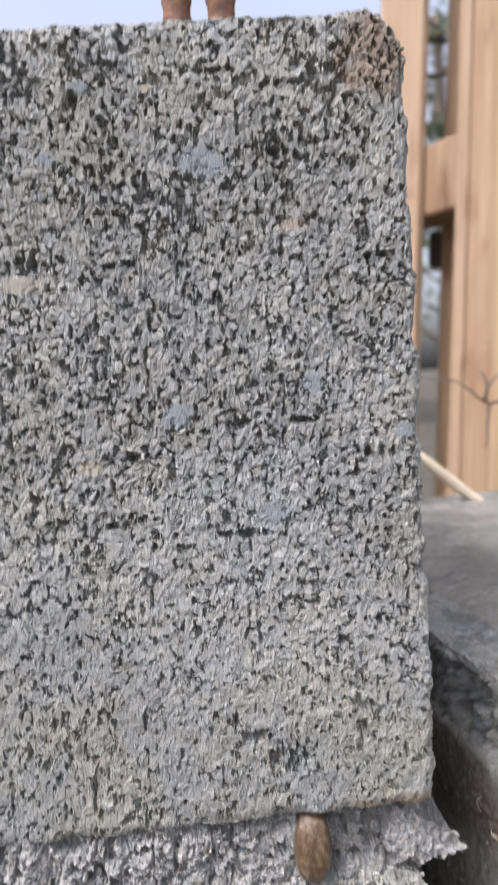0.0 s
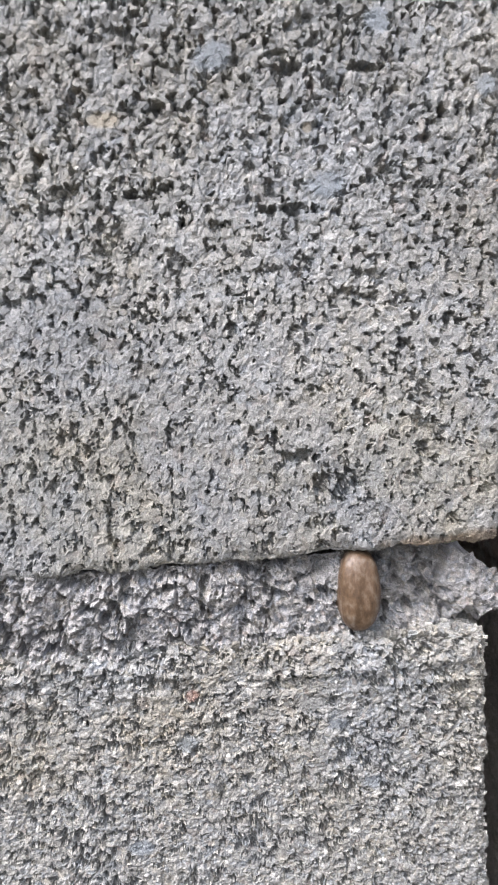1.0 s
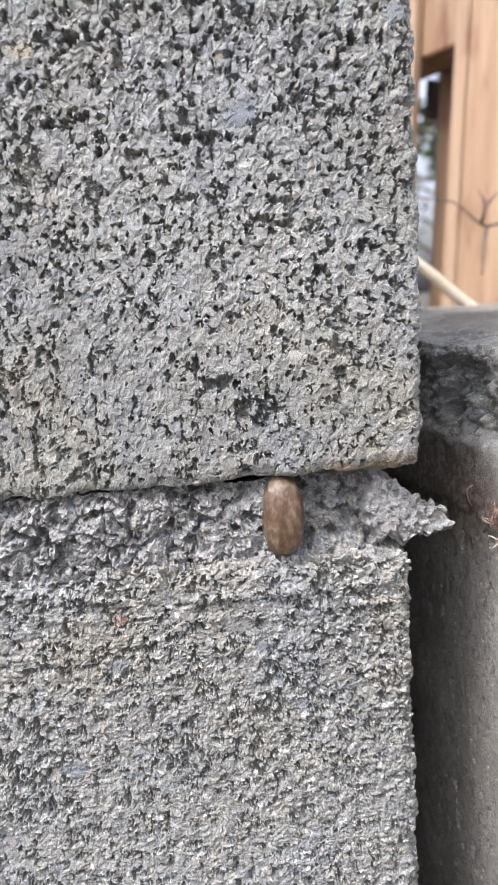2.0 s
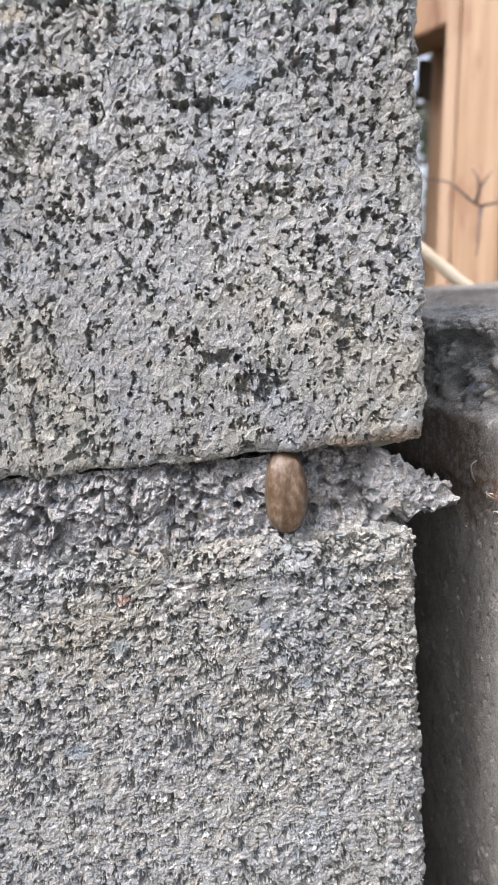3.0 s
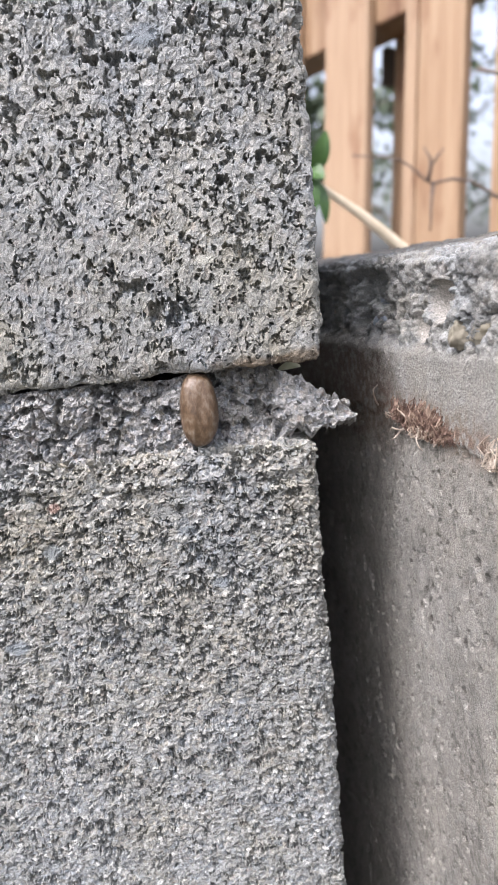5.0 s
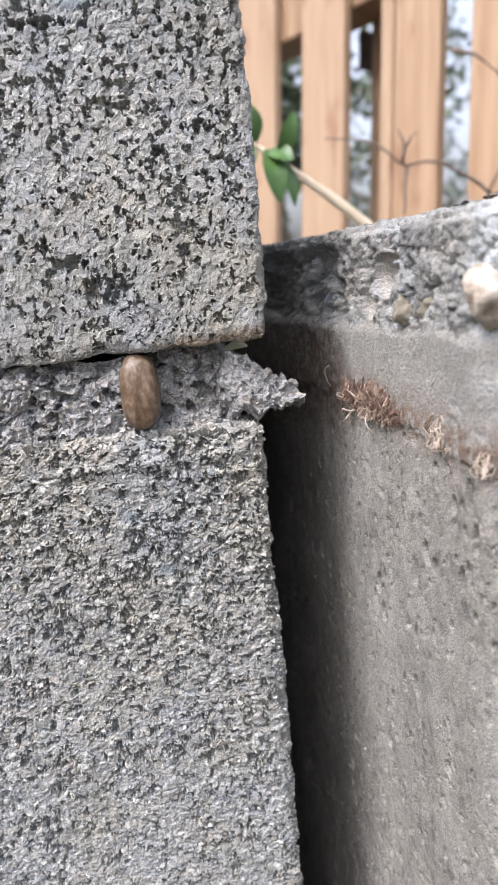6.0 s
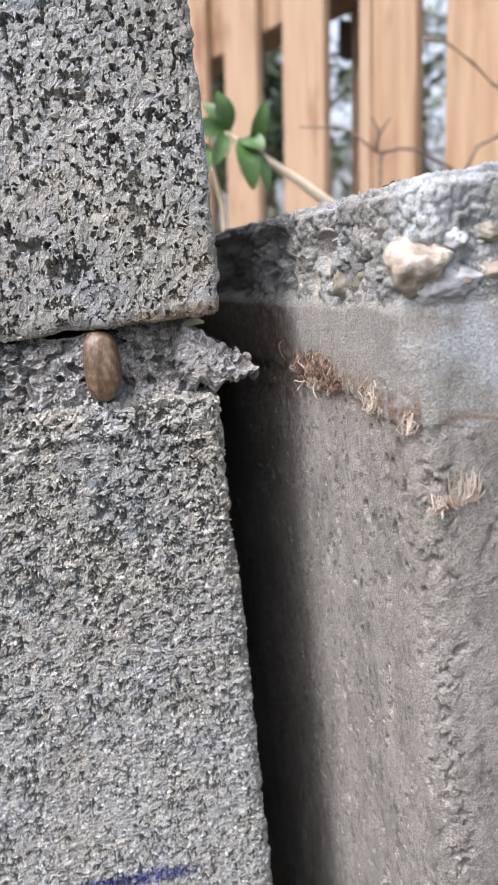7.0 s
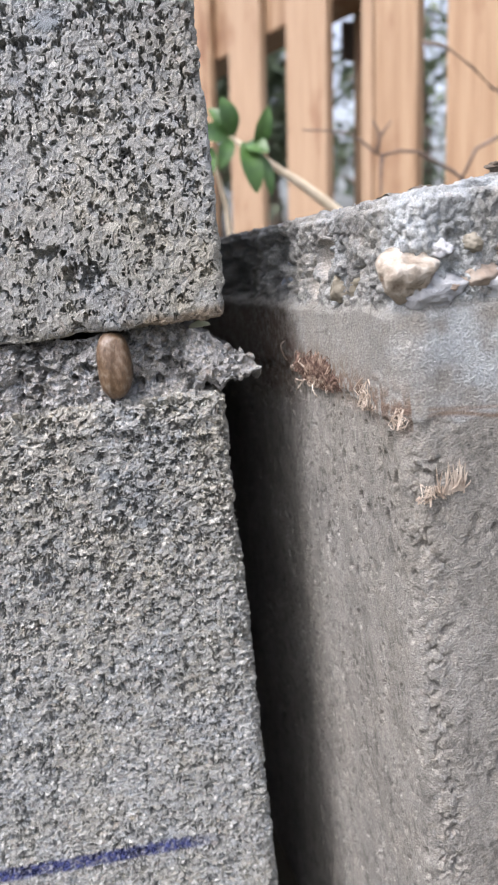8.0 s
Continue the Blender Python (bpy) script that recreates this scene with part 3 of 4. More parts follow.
def footing():
    step = 0.00046
    corner = (0.0340, -0.0615)
    along = Vector((-SLOPE, 1)).normalized()
    across = Vector((along.y, -along.x))
    s = np.concatenate([np.arange(-0.37, -0.125, 0.002), np.arange(-0.125, 0.06, step)])
    v = np.concatenate([np.arange(-0.045, 0.04, 0.002), np.arange(0.04, 0.2505 + 0.02, step)])
    gs, gv = [a.ravel() for a in np.meshgrid(s, v, indexing="ij")]
    r = 0.007
    # along the side face to the corner (s < 0), then along the front (s > 0)
    local = np.stack([np.where(gs > 0, gs, 0), np.where(gs < 0, -gs, 0)], 1)
    core = local.clip(r, None)
    way = local - core
    n2 = way / np.linalg.norm(way, axis=1, keepdims=True).clip(1e-9, None)
    place = core + n2 * r
    top = 0.2505
    into = (gv - top).clip(0, None)
    z = gv.clip(None, top)
    turn = smooth(top - 0.004, top + 0.001, gv)
    nl = n2 * (1 - turn[:, None])
    place = place - n2 * (into + 0.003 * smooth(top - 0.004, top, gv))[:, None]
    x = corner[0] + place[:, 0] * across.x + place[:, 1] * along.x
    y = corner[1] + place[:, 0] * across.y + place[:, 1] * along.y
    p = np.stack([x, y, z], 1)
    normal = np.stack([nl[:, 0] * across.x + nl[:, 1] * along.x, nl[:, 0] * across.y + nl[:, 1] * along.y, turn], 1)
    normal /= np.linalg.norm(normal, axis=1, keepdims=True)
    big, mid, fine = fbm(p, 0.02, 3), fbm(p, 0.006, 3), fbm(p, 0.0016, 3)
    g, ident = grains(p, 0.0075, 0.3, 0.8)
    # broken aggregate in a band under the top and down the worn corner; cast skin elsewhere
    band = smooth(0.2235, 0.2275, z + 0.003 * (big - 0.5))
    worn = (1 - smooth(0.0035, 0.0075, np.abs(gs - 0.003) + 0.004 * (mid - 0.5))) * (1 - band) * smooth(0.215, 0.19, z)
    cap = smooth(0.2045, 0.206, z + 0.006 * (mid - 0.5) + 0.10 * (gs.clip(-0.07, 0) + 0.055).clip(0, None)) * (1 - band)
    loose = np.maximum(band, 0.75 * worn)
    e1, ide = cells(p, 0.0032)
    e2, ide2 = cells(p, 0.0014)
    broken = 0.0013 * (RAND[ide, 3] - 0.5) + 0.0005 * smooth(0, 0.3, e1) + 0.0007 * (RAND[ide2, 3] - 0.5) + 0.0004 * smooth(0, 0.4, e2)
    band_only = band * smooth(0.52, 0.6, fbm(p + 1, 0.02, 2))
    calm = 1 - 0.6 * smooth(0.238, 0.2485, z)
    h = loose * ((0.35 + 0.5 * band * calm) * broken - 0.0012 + (0.0008 + 0.0022 * band * calm) * (mid - 0.5) + 0.06 * g * band_only) + (1 - loose) * (0.0012 * (big - 0.5) + 0.0004 * (mid - 0.5) + 0.00025 * (fine - 0.5))
    h += cap * (0.0006 + 0.0009 * (fine - 0.5) * smooth(0.45, 0.6, mid)) * (1 - 0.9 * smooth(0.002, 0.012, gs))
    # open pores between the crumbs of the broken band
    rag = fbm(p + 6, 0.0036, 3) + 0.2 * (RAND[ide2, 3] - 0.5) + 0.12 * (1 - smooth(0, 0.3, e1))
    gap = ((rag - np.quantile(rag, 0.8)) / 0.2).clip(0, 1)
    h -= (band * calm * (1 - 0.6 * smooth(-0.035, -0.005, gs)) + 0.35 * worn) * (0.001 * smooth(0, 0.1, gap) + 0.0025 * gap)
    # the far end of the edge is broken out, with a lip below
    h -= 0.0034 * (0.2 + 1.5 * smooth(0.35, 0.65, mid)) * (1 - smooth(-0.0765, -0.0705, gs + 0.004 * (mid - 0.5))) * smooth(0.2262, 0.2285, z + 0.003 * (mid - 0.5)) * (1 - smooth(0.243, 0.2495, z)) * (0.6 + 0.8 * big)
    # slanting bubbles and scratches in the cast skin
    skin = (1 - loose) * (1 - cap)
    hole, _ = grains(p * (1, 1, 0.42) + 0.3, 0.0038, 0.0, 0.36)
    pin, _ = grains(p * (1, 1, 0.7) + 0.7, 0.0024, 0.0, 0.36)
    open_pores = skin * (0.45 + smooth(0.46, 0.62, fbm(p + 2, 0.014, 2)) + smooth(-0.02, -0.06, gs) * 0.5).clip(0, 1) * (1 - 0.8 * smooth(-0.008, 0.008, gs))
    speck = smooth(0.5, 0.8, value_noise(np.stack([gs * 1100 + z * 300, 0 * z, z * 420], 1))) * skin
    h -= open_pores * (3.8 * hole + 3.2 * pin) + skin * (0.0003 * (fine - 0.5) + 0.00035 * (RAND[ide2, 3] - 0.5) * smooth(0.4, 0.6, mid))
    cup = 0 * z
    # rounded cups left by fallen stones, and a dark hollow near the far end
    for s0, z0, w, t, d in ((-0.0475, 0.2372, 0.0062, 0.0055, 0.0065), (-0.0585, 0.2312, 0.0035, 0.0045, 0.005), (-0.127, 0.2405, 0.005, 0.005, 0.016), (-0.102, 0.231, 0.006, 0.0035, 0.013)):
        k = np.sqrt((((gs - s0) / w) ** 2 + ((z - z0) / t) ** 2))
        if s0 > -0.1:
            cup = np.maximum(cup, 1 - smooth(0.9, 1.05, k))
        h = h * smooth(0.8, 1.15, k) - d * (1 - k ** 2).clip(0, None) ** 0.5
    p = p + normal * h[:, None]
    p[:, 2] += 0.006 * smooth(0.0, 0.06, place[:, 0]) * smooth(0.225, 0.25, z)
    colour = 1 + (grain_tints(ident, 0.8, 0.2) - 1) * band_only[:, None] * 0.4
    colour *= 1 + (grain_tints(ide2, 0.4, 0.4) - 1) * (0.2 + 0.3 * loose[:, None])
    colour *= (1 + skin * (0.5 * (fine - 0.5) + 0.35 * (fbm(p * (1, 1, 0.3), 0.004, 2) - 0.5)))[:, None]
    colour *= (1 - 0.3 * speck * smooth(0.45, 0.6, fbm(p + 8, 0.004, 2)) + 0.3 * (fbm(p, 0.012, 3) - 0.5))[:, None]
    pale = np.maximum(band, cap * (0.35 + 0.65 * smooth(0.0, 0.01, gs)) * smooth(0.2, 0.6, mid))[:, None] * (0.55 + 0.45 * smooth(-0.03, 0.0, gs))[:, None]
    colour *= 1 + pale * (np.array((1.38, 1.49, 1.63)) - 1) * (0.6 + 0.8 * smooth(0.4, 0.65, big)[:, None])
    colour *= (1 - 0.34 * band * smooth(0.46, 0.64, fbm(p + 12, 0.006, 3)))[:, None]
    colour = colour * (1 - cup[:, None]) + cup[:, None] * np.array((1.5, 1.48, 1.5))
    brown = (np.exp(-(((z - 0.2078 + 0.10 * (gs.clip(-0.07, 0) + 0.055).clip(0, None)) / 0.005) ** 2)) * (gs < 0) * smooth(-0.1, -0.07, gs) * smooth(0.35, 0.6, fine))[:, None]
    colour *= 1 - brown * (1 - np.array((0.62, 0.46, 0.38)))
    # brown soil clinging under the broken lip, darkened by colour for the gap's shade
    shaded_soil = (1 - smooth(-0.088, -0.066, gs + 0.02 * (mid - 0.5))) * smooth(0.185, 0.205, z + 0.012 * (mid - 0.5)) * (1 - smooth(0.2225, 0.2255, z + 0.004 * (fine - 0.5)))
    shaded_soil = (shaded_soil * (0.45 + 0.55 * smooth(0.35, 0.55, fine)))[:, None]
    colour *= 1 - shaded_soil * (1 - np.array((0.52, 0.43, 0.38)))
    # a curved tide mark on the front face
    tide = (np.maximum(np.exp(-(((z - 0.2005 - 0.0012 * np.sin(gs * 190)) / 0.0006) ** 2)), 0.7 * np.exp(-(((z - 0.2035 + 0.09 * gs) / 0.0005) ** 2))) * smooth(0.004, 0.006, gs) * smooth(0.2, 0.4, mid))[:, None]
    colour *= 1 - tide * (1 - np.array((0.7, 0.52, 0.42)))
    ob = tagged(new("concrete_footing"), "old weathered concrete footing with broken aggregate top edge", "concrete footing")
    mesh_object("cast_face", p, grid_faces(len(s), len(v)), FOOTING, ob, colour, True)
    # the top: coarse crumbly cement reaching back
    us, ws = np.arange(0.009, 0.3, 0.0011), np.arange(0.009, 0.37, 0.0011)
    gu, gw = [q.ravel() for q in np.meshgrid(us, ws, indexing="ij")]
    q = np.stack([corner[0] + gu * across.x + gw * along.x, corner[1] + gu * across.y + gw * along.y, 0 * gu + 0.2488], 1)
    rise = 0.006 * smooth(0.0, 0.06, gu) + 0.003 * (fbm(q, 0.03, 3) - 0.5) + 0.002 * (fbm(q, 0.005, 3) - 0.5)
    gg, gi = grains(q, 0.0032)
    q[:, 2] += rise + 0.5 * gg * smooth(0.4, 0.6, fbm(q, 0.012, 2))
    tint = (1 + (grain_tints(gi, 0.6, 0.3) - 1) * 0.7) * (0.78 + 0.3 * smooth(0.35, 0.65, fbm(q, 0.02, 3)))[:, None]
    mesh_object("top_face", q, grid_faces(len(us), len(ws)), FOOTING, ob, tint, True)
    # the mass behind the skins
    ends = [(0.022, 0.022), (0.3, 0.022), (0.3, 0.365), (0.022, 0.365)]
    ring = [(corner[0] + a_ * across.x + b_ * along.x, corner[1] + a_ * across.y + b_ * along.y) for a_, b_ in ends]
    verts = [(x_, y_, z_) for z_ in (-0.05, 0.236) for x_, y_ in ring]
    mesh_object("core", verts, [(3, 2, 1, 0), (4, 5, 6, 7), (0, 1, 5, 4), (1, 2, 6, 5), (2, 3, 7, 6), (3, 0, 4, 7)], FOOTING, ob, np.ones((8, 3)))

    def on_side(s_, z_, out):
        if s_ < 0:
            return Vector((corner[0] - s_ * along.x - out * across.x, corner[1] - s_ * along.y - out * across.y, z_))
        return Vector((corner[0] + s_ * across.x - out * along.x, corner[1] + s_ * across.y - out * along.y, z_))

    # stones bedded in the broken edge
    for k, (s_, z_, rx, rz, out, mat, label) in enumerate((
            (-0.003, 0.2326, 0.0056, 0.0060, -0.0032, STONE_TAN, "rough blocky beige stone with a brown side"),
            (0.0085, 0.2286, 0.0068, 0.0036, -0.0008, STONE_PALE, "pale blue-grey stone"), (-0.0375, 0.2292, 0.0030, 0.0034, -0.0008, STONE_OLIVE, "rounded olive pebble"),
            (-0.030, 0.2305, 0.0038, 0.003, -0.0032, STONE_OLIVE, "dull olive-grey stone"), (0.0195, 0.2312, 0.0042, 0.0024, -0.0022, STONE_ORANGE, "orange-tan stone"),
            (0.0118, 0.2292, 0.0034, 0.0014, -0.0014, STONE_ORANGE, "rusty orange stone"), (0.0108, 0.2373, 0.0022, 0.0019, -0.0014, STONE_PALE, "pale blue pebble"),
            (0.0182, 0.2380, 0.0025, 0.0018, -0.0016, STONE_OLIVE, "olive pebble"), (0.027, 0.2285, 0.006, 0.004, -0.0022, STONE_PALE, "white stone"),
            (0.030, 0.2355, 0.007, 0.004, -0.0022, STONE_TAN, "brown stone"), (-0.128, 0.2325, 0.0042, 0.005, -0.006, STONE_TAN, "brown stone in the hollow"),
            (-0.1135, 0.2378, 0.005, 0.0055, -0.0065, STONE_BLUE, "dark blue-grey stone in the hollow"), (-0.0945, 0.2325, 0.0045, 0.004, -0.0065, STONE_BLUE, "dark wedge of stone"))):
        bm = bmesh.new()
        bmesh.ops.create_icosphere(bm, subdivisions=4, radius=1.0)
        pick = random.Random(k + 40)
        planes = [(Vector((pick.gauss(0, 1), pick.gauss(0, 1), pick.gauss(0, 1))).normalized(), pick.uniform(0.76, 1.0)) for _ in range(11)]
        for w in bm.verts:
            c = w.co.copy()
            n = min([1.25] + [d / c.dot(q) for q, d in planes if c.dot(q) > 0.3])
            n *= 1 + 0.16 * noise.noise(c * 2.5 + Vector((0, k, 0))) + 0.1 * noise.noise(c * 7 + Vector((k, 0, 0))) + 0.05 * noise.noise(c * 17)
            w.co = Vector((c.x * rx * n, c.y * (0.0029 if k else 0.0055) * n, c.z * rz * n))
        if k == 0:
            side_turn = math.atan2(across.y - along.y, across.x - along.x)
        else:
            side_turn = math.atan2(across.y, across.x) if s_ >= 0 else math.atan2(-along.y, -along.x)
        turn_ = Matrix.Rotation(side_turn, 3, "Z")
        bmesh.ops.transform(bm, verts=bm.verts[:], matrix=Matrix.Translation(on_side(s_, z_, out)) @ turn_.to_4x4())
        part("embedded_stone", bm, mat, ob, label, True)
    for k, (x_, y_, z_, r_) in enumerate(CLUMPS):
        bm = bmesh.new()
        bmesh.ops.create_icosphere(bm, subdivisions=3, radius=1.0)
        for w in bm.verts:
            n = 1 + 0.7 * noise.noise(w.co * 1.6 + Vector((k * 5, 0, 0))) + 0.4 * noise.noise(w.co * 4)
            w.co = Vector((x_ + w.co.x * n * r_ * 1.6, y_ + w.co.y * n * r_, z_ + w.co.z * n * r_ * 0.6))
        part("moss_clump", bm, BARK, ob, "dark crumb of moss")
    # tufts of straw fibre caught in the joint of the casting
    rnd = random.Random(5)
    for s0, z0, wide, count, tall in ((-0.0635, 0.2066, 0.0055, 160, 0.0075), (-0.0545, 0.2060, 0.006, 260, 0.0085), (-0.0475, 0.2056, 0.0045, 190, 0.0078), (-0.0215, 0.2036, 0.0032, 70, 0.0062), (-0.0045, 0.2008, 0.0022, 18, 0.005), (-0.0715, 0.2072, 0.004, 90, 0.006), (-0.041, 0.2052, 0.003, 60, 0.005), (-0.058, 0.2036, 0.008, 70, 0.0042), (0.0045, 0.1835, 0.0028, 30, 0.0028)):
        bm = bmesh.new()
        for _ in range(count):
            s_ = s0 + rnd.gauss(0, wide * 0.55)
            swing = rnd.gauss(0, 0.0011)
            a_ = on_side(s_, z0 + rnd.uniform(-0.2, 0.8) * tall, rnd.uniform(-0.0003, 0.0006))
            b_ = on_side(s_ + swing, z0 - rnd.uniform(0.0, 0.8) * tall * 0.6, rnd.uniform(0.0002, 0.0014))
            m_ = a_.lerp(b_, rnd.uniform(0.3, 0.7)) + Vector([rnd.uniform(-0.0018, 0.0018) for _ in "xyz"])
            w = rnd.choice((0.00008, 0.00013, 0.00018, 0.00028))
            tube([a_, a_.lerp(m_, 0.6) + Vector((0, 0, rnd.uniform(-0.0004, 0.0004))), m_, b_], [w, w, w, w * 0.6], 4, bm)
        tagged(part("straw_tuft", bm, FIBRE if s0 < -0.03 and count != 70 else FIBRE_PALE, ob, "frayed reddish straw fibres" if s0 < -0.03 and count != 70 else "frayed pale straw fibres"), kind="stuff")
    # a comb of pale fibres standing up on the front face
    bm = bmesh.new()
    for _ in range(46):
        s_ = rnd.uniform(0.0065, 0.0128)
        a_, b_ = on_side(s_, 0.1832 + rnd.uniform(-0.0005, 0.0008), 0.0004), on_side(s_ + rnd.gauss(0.0003, 0.0007), 0.1832 + rnd.uniform(0.0025, 0.0078), rnd.uniform(0.0002, 0.0014))
        tube([a_, a_.lerp(b_, 0.5) + Vector([rnd.uniform(-0.0004, 0.0004) for _ in "xyz"]), b_], [0.00026, 0.0002, 0.0001], 4, bm)
    tagged(part("straw_tuft", bm, FIBRE_PALE, ob, "upright comb of pale straw fibres"), kind="stuff")
    # a few long strands curling out of the joint
    for s0, z0, ds, dz in ((-0.066, 0.2040, -0.009, -0.0022), (-0.071, 0.2060, -0.007, 0.0012), (-0.058, 0.203, 0.003, -0.003), (-0.064, 0.206, -0.005, 0.004), (-0.086, 0.2080, 0.003, 0.0065), (-0.079, 0.2052, 0.006, 0.0012), (-0.068, 0.2030, -0.006, -0.0045)):
        pts = [on_side(s0 + ds * k / 5, z0 + dz * k / 5 + 0.0006 * math.sin(k * 1.3 + s0 * 900), 0.0004 + 0.0022 * math.sin(k / 5 * 2.6)) for k in range(6)]
        part("straw", tube(pts, [0.00026, 0.00025, 0.00023, 0.0002, 0.00016, 0.0001], 6), FIBRE_PALE, ob, "pale curling straw", True)
    return ob


footing()


# ---- timber fence ----
def fence():
    """Boards on both sides of rails, running away to the left and leaning a little."""
    ob = tagged(new("timber_fence"), "new pine board fence with gaps, leaning slightly", "fence")
    ob.matrix_world = Matrix.Translation((0.1895, 0.673, 0)) @ Matrix.Rotation(math.atan2(0.892, -0.452), 4, "Z") @ Matrix.Rotation(radians(5.14), 4, "X")
    # local x runs along the fence, away from the camera; local y points to the camera's side
    boards = [(0.326, 0.397), (0.200, 0.276), (0.064, 0.143), (-0.082, -0.0185), (-0.21, -0.122), (-0.345, -0.255), (-0.48, -0.39)]
    for k, (a_, b_) in enumerate(boards):
        part("board", box(a_, -0.0125, 0.04, b_, 0.0, 0.74 + 0.9 * (a_ < 0.1), 0.003), WOOD if k not in (1, 2) else WOOD_PALE, ob)
    part("edge_strip", box(-0.018, -0.0125, 0.04, 0.0, 0.002, 1.64, 0.002), WOOD_PALE, ob, "pale planed pine strip")
    for a_, b_ in ((0.035, 0.096), (-0.36, -0.27)):
        part("back_board", box(a_, -0.081, 0.04, b_, -0.068, 1.64, 0.003), WOOD, ob)
    part("rail", box(-0.6, -0.066, 0.522, 0.42, -0.013, 0.606, 0.004), WOOD, ob, "horizontal pine rail")
    part("rail", box(-0.6, -0.066, 1.3, 0.15, -0.013, 1.38, 0.004), WOOD, ob, "horizontal pine rail")
    # dark piece added where the gap below the rail is darker
    part("bracket", box(0.102, -0.08, 0.475, 0.110, -0.06, 0.519, 0.002), BARK, ob, "dark piece added in the gap under the rail")
    return ob


fence()


# ---- plants between footing and fence ----
def leaf_blade(bm, base, tip, width, cup):
    base, tip = Vector(base), Vector(tip)
    way = tip - base
    side = way.cross(Vector((0.2, -1, 0.3))).normalized()
    up = side.cross(way).normalized()
    rows = []
    for k in range(9):
        t = k / 8
        w = width * math.sin(math.pi * (0.03 + 0.955 * t)) ** 0.75
        mid = base + way * t + up * (0.12 * way.length * math.sin(math.pi * t))
        rows.append([bm.verts.new(mid + side * w * q + up * cup * w * abs(q)) for q in (-1, -0.5, 0, 0.5, 1)])
    for a_, b_ in zip(rows, rows[1:]):
        for q in range(4):
            bm.faces.new((a_[q], a_[q + 1], b_[q + 1], b_[q]))


def sprig():
    ob = tagged(new("leafy_sprig"), "pale woody stem with small green leaves behind the footing", "plant")
    part("stem", tube(bent((0.15, 0.302, 0.223), (0.036, 0.30, 0.317), 0.002, 9, 1, 0.0006), [0.0042, 0.0041, 0.004, 0.0038, 0.0035, 0.0031, 0.0025, 0.0021, 0.0015], 9), STEM, ob, soft=True)
    part("side_stem", tube(bent((0.036, 0.31, 0.20), (0.026, 0.30, 0.305), 0.0, 8, 2, 0.0012), [0.0024, 0.0023, 0.0022, 0.002, 0.0018, 0.0016, 0.0013, 0.001], 8), STEM, ob, soft=True)
    for base, tip, w in (((0.056, 0.298, 0.300), (0.066, 0.29, 0.328), 0.0062), ((0.058, 0.298, 0.299), (0.062, 0.29, 0.268), 0.0045), ((0.048, 0.298, 0.306), (0.053, 0.287, 0.27), 0.0085),
                         ((0.050, 0.30, 0.305), (0.063, 0.285, 0.296), 0.0075), ((0.042, 0.30, 0.310), (0.036, 0.295, 0.336), 0.0075), ((0.040, 0.30, 0.311), (0.016, 0.295, 0.313), 0.0075),
                         ((0.040, 0.30, 0.31), (0.030, 0.29, 0.288), 0.006), ((0.028, 0.30, 0.305), (0.02, 0.29, 0.28), 0.0055), ((0.042, 0.302, 0.31), (0.028, 0.31, 0.332), 0.006)):
        bm = bmesh.new()
        leaf_blade(bm, Vector(base) + Vector((-0.004, 0, 0.006)), Vector(base).lerp(Vector(tip), 0.88) + Vector((-0.004, 0, 0.006)), w * 0.85, 0.25)
        part("leaf", bm, LEAF, ob, soft=True)
    return ob


sprig()


def twig(points, thick, label):
    bm = tube(points, [abs(thick) * (1 - 0.6 * (k if thick > 0 else len(points) - 1 - k) / (len(points) - 1)) for k in range(len(points))], 7)
    return tagged(part("twig", bm, TWIG, None, soft=True), label, "twig", "bare twigs by the fence")


twig([(0.104, 0.42, 0.334), (0.122, 0.42, 0.332), (0.14, 0.42, 0.329), (0.15, 0.421, 0.322), (0.158, 0.42, 0.314), (0.165, 0.42, 0.310), (0.18, 0.422, 0.3125), (0.195, 0.425, 0.311), (0.21, 0.43, 0.303), (0.225, 0.43, 0.294), (0.25, 0.43, 0.27)], -0.0016, "bare dark twig in front of the fence")
twig([(0.161, 0.42, 0.312), (0.163, 0.418, 0.320), (0.1625, 0.417, 0.328), (0.158, 0.416, 0.336)], 0.0015, "short dark forked twig end")
twig([(0.163, 0.418, 0.322), (0.168, 0.417, 0.329), (0.173, 0.416, 0.334)], 0.0012, "short dark forked twig end")
twig(bent((0.165, 0.42, 0.309), (0.161, 0.42, 0.275), 0.0, 5, 6, 0.001), 0.0015, "thin dark twig going down behind the footing")
twig([(0.205, 0.43, 0.392), (0.222, 0.425, 0.386), (0.24, 0.42, 0.369), (0.256, 0.42, 0.352), (0.275, 0.42, 0.343), (0.30, 0.42, 0.345)], 0.0016, "thin dark twig in front of the fence")
twig([(0.33, 0.43, 0.30), (0.29, 0.43, 0.316), (0.265, 0.425, 0.318), (0.243, 0.425, 0.309), (0.232, 0.43, 0.288), (0.23, 0.43, 0.26)], 0.0024, "curved dark twig over the footing")


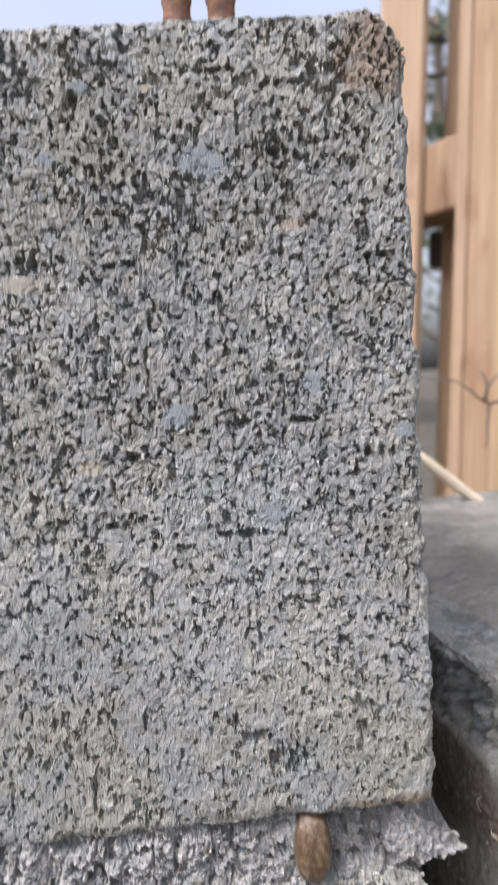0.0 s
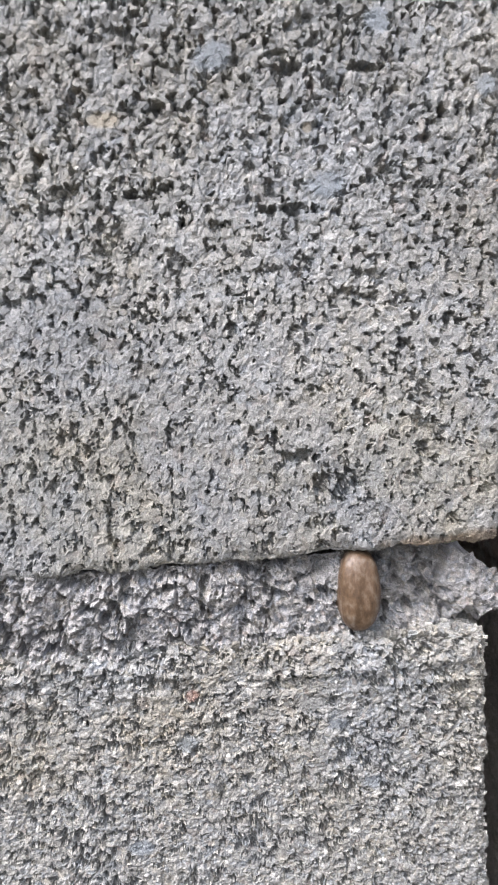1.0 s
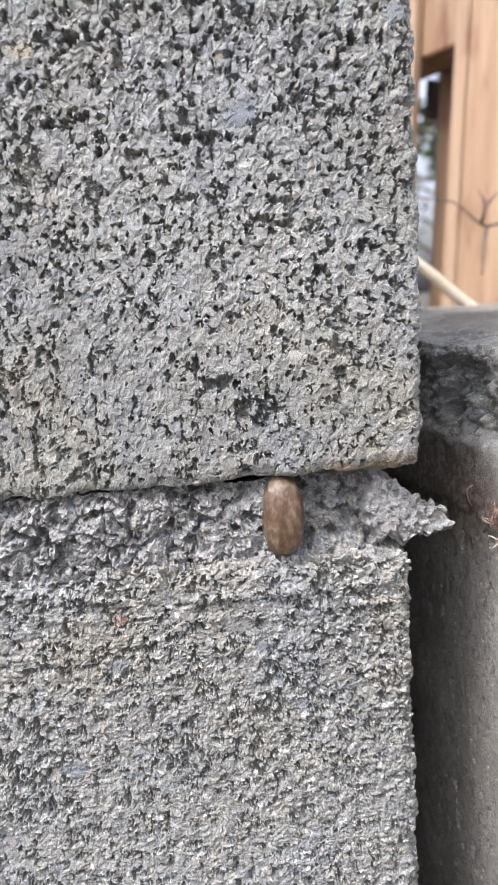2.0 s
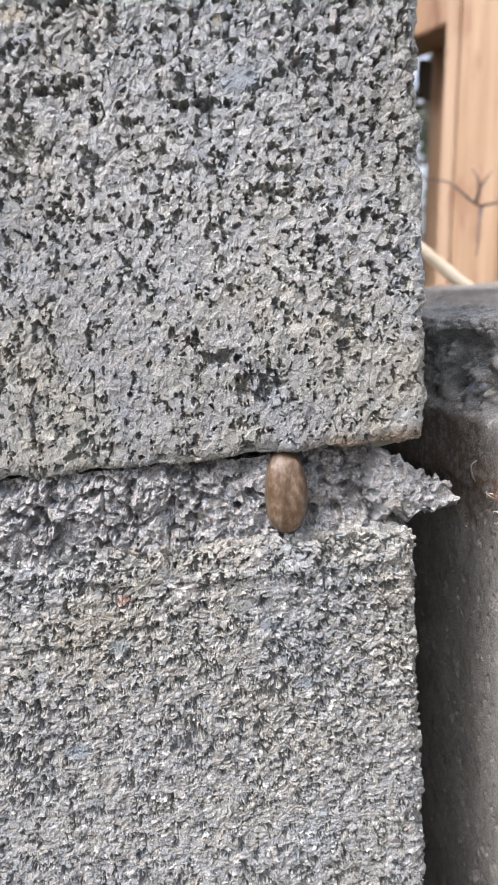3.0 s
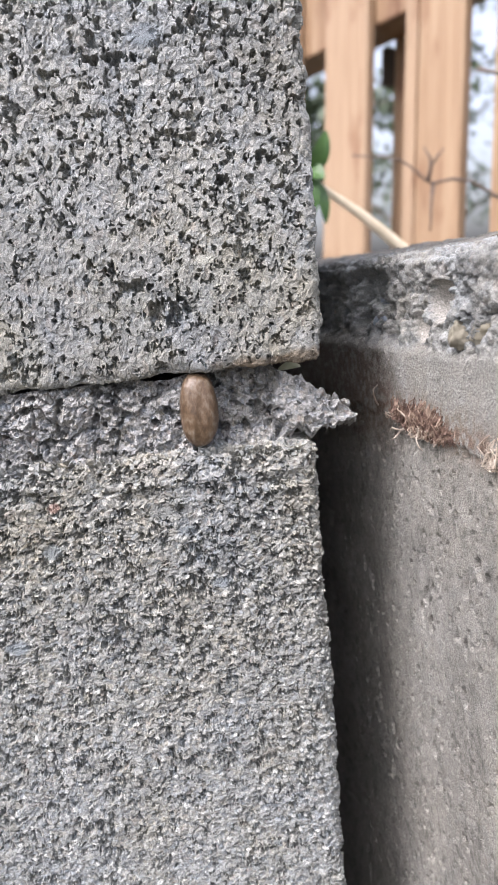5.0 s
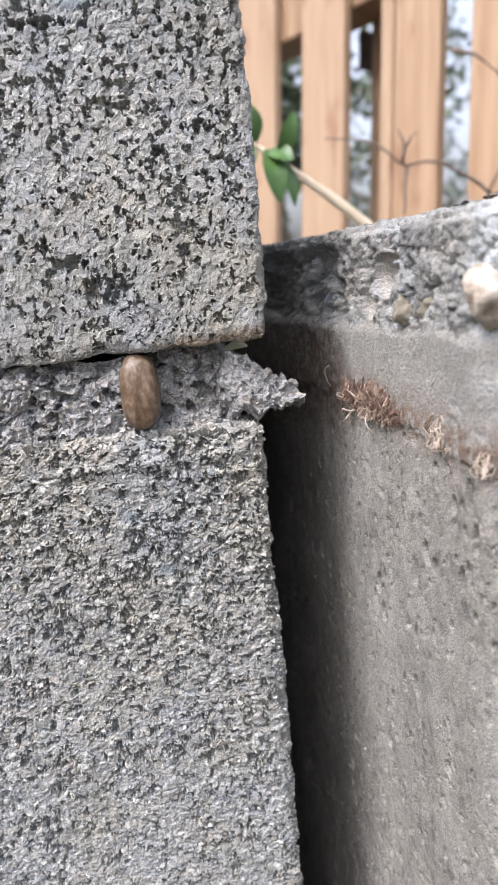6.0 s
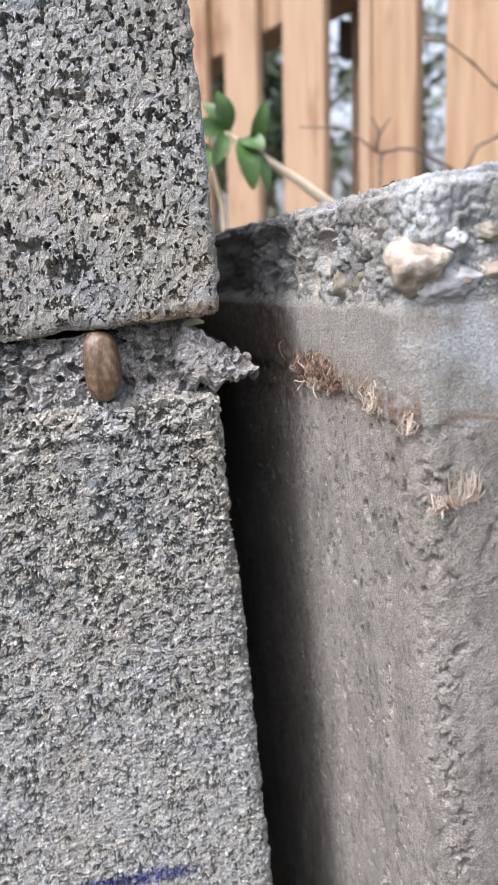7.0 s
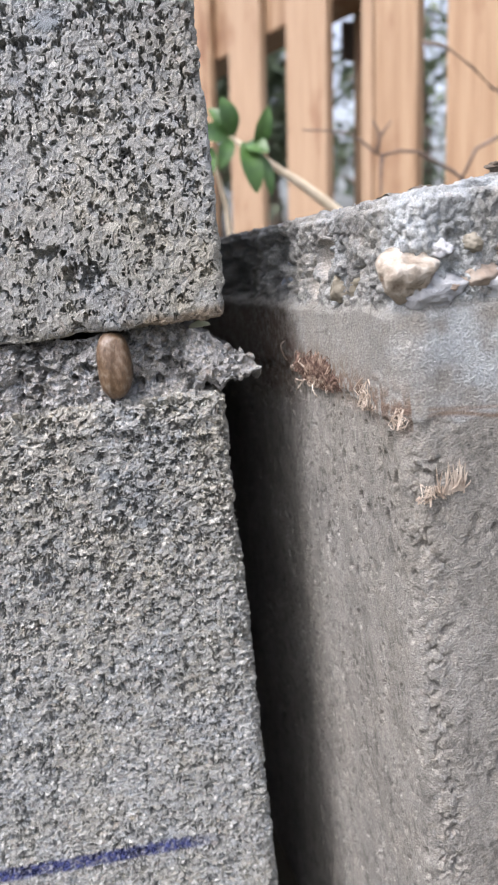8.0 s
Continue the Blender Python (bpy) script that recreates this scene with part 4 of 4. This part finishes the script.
# ---- trees beyond the fence ----
def tree(x, y, tall, wide, seed, leaves):
    r = random.Random(seed)
    ob = tagged(new("tree"), "leafy grey-green tree beyond the fence", "tree", "trees beyond the fence")
    ob.location = (x, y, 0)
    bm = tube(bent((0, 0, -0.1), (r.uniform(-0.2, 0.2), 0, tall * 0.9), 0, 9, seed, 0.03), [0.09 * tall / 3 * (1 - 0.09 * k) for k in range(9)], 9)
    part("trunk", bm, BARK, ob, soft=True)
    limbs = bmesh.new()
    tips = []
    for k in range(26):
        z0 = tall * r.uniform(0.12, 0.9)
        ang, reach = r.uniform(0, 6.283), wide * r.uniform(0.45, 1.0) * (1.1 - 0.75 * z0 / tall)
        tip = Vector((reach * math.cos(ang), reach * math.sin(ang), z0 + reach * r.uniform(-0.1, 0.6)))
        tube(bent((0, 0, z0), tip, 0.05, 5, seed * 50 + k, 0.03), [0.022, 0.018, 0.013, 0.009, 0.004], 5, limbs)
        tips.append((Vector((0, 0, z0)), tip))
    part("branchwork", limbs, BARK, ob, soft=True)["kind"] = "stuff"
    n = leaves
    rg = np.random.RandomState(seed)
    at = np.empty((n, 3))
    for k in range(n):
        a_, b_ = tips[k % len(tips)]
        t = 0.25 + 0.8 * rg.rand()
        at[k] = np.array(a_.lerp(b_, t)) + rg.normal(0, 0.06 * wide, 3)
    a1 = rg.normal(0, 1, (n, 3))
    a1 /= np.linalg.norm(a1, axis=1, keepdims=True)
    a2 = np.cross(a1, rg.normal(0, 1, (n, 3)))
    a2 /= np.linalg.norm(a2, axis=1, keepdims=True)
    size = 0.035 + 0.03 * rg.rand(n, 1)
    verts = np.stack([at - a1 * size, at + a2 * size * 0.5, at + a1 * size, at - a2 * size * 0.5], 1).reshape(-1, 3)
    crown = mesh_object("crown", verts, np.arange(4 * n).reshape(n, 4), FOLIAGE, ob)
    crown["kind"] = "stuff"
    return ob


for x, y, tall, wide, seed, leaves in ((0.4, 5.5, 2.6, 1.1, 11, 5200), (1.9, 6.2, 3.4, 1.2, 12, 1150), (3.4, 5.4, 3.8, 1.2, 13, 1150), (1.2, 8.2, 3.6, 1.5, 14, 1150), (2.9, 9.0, 4.6, 1.6, 15, 1150), (-0.6, 8.6, 2.6, 1.4, 16, 5600)):
    tree(x, y, tall, wide, seed, leaves)
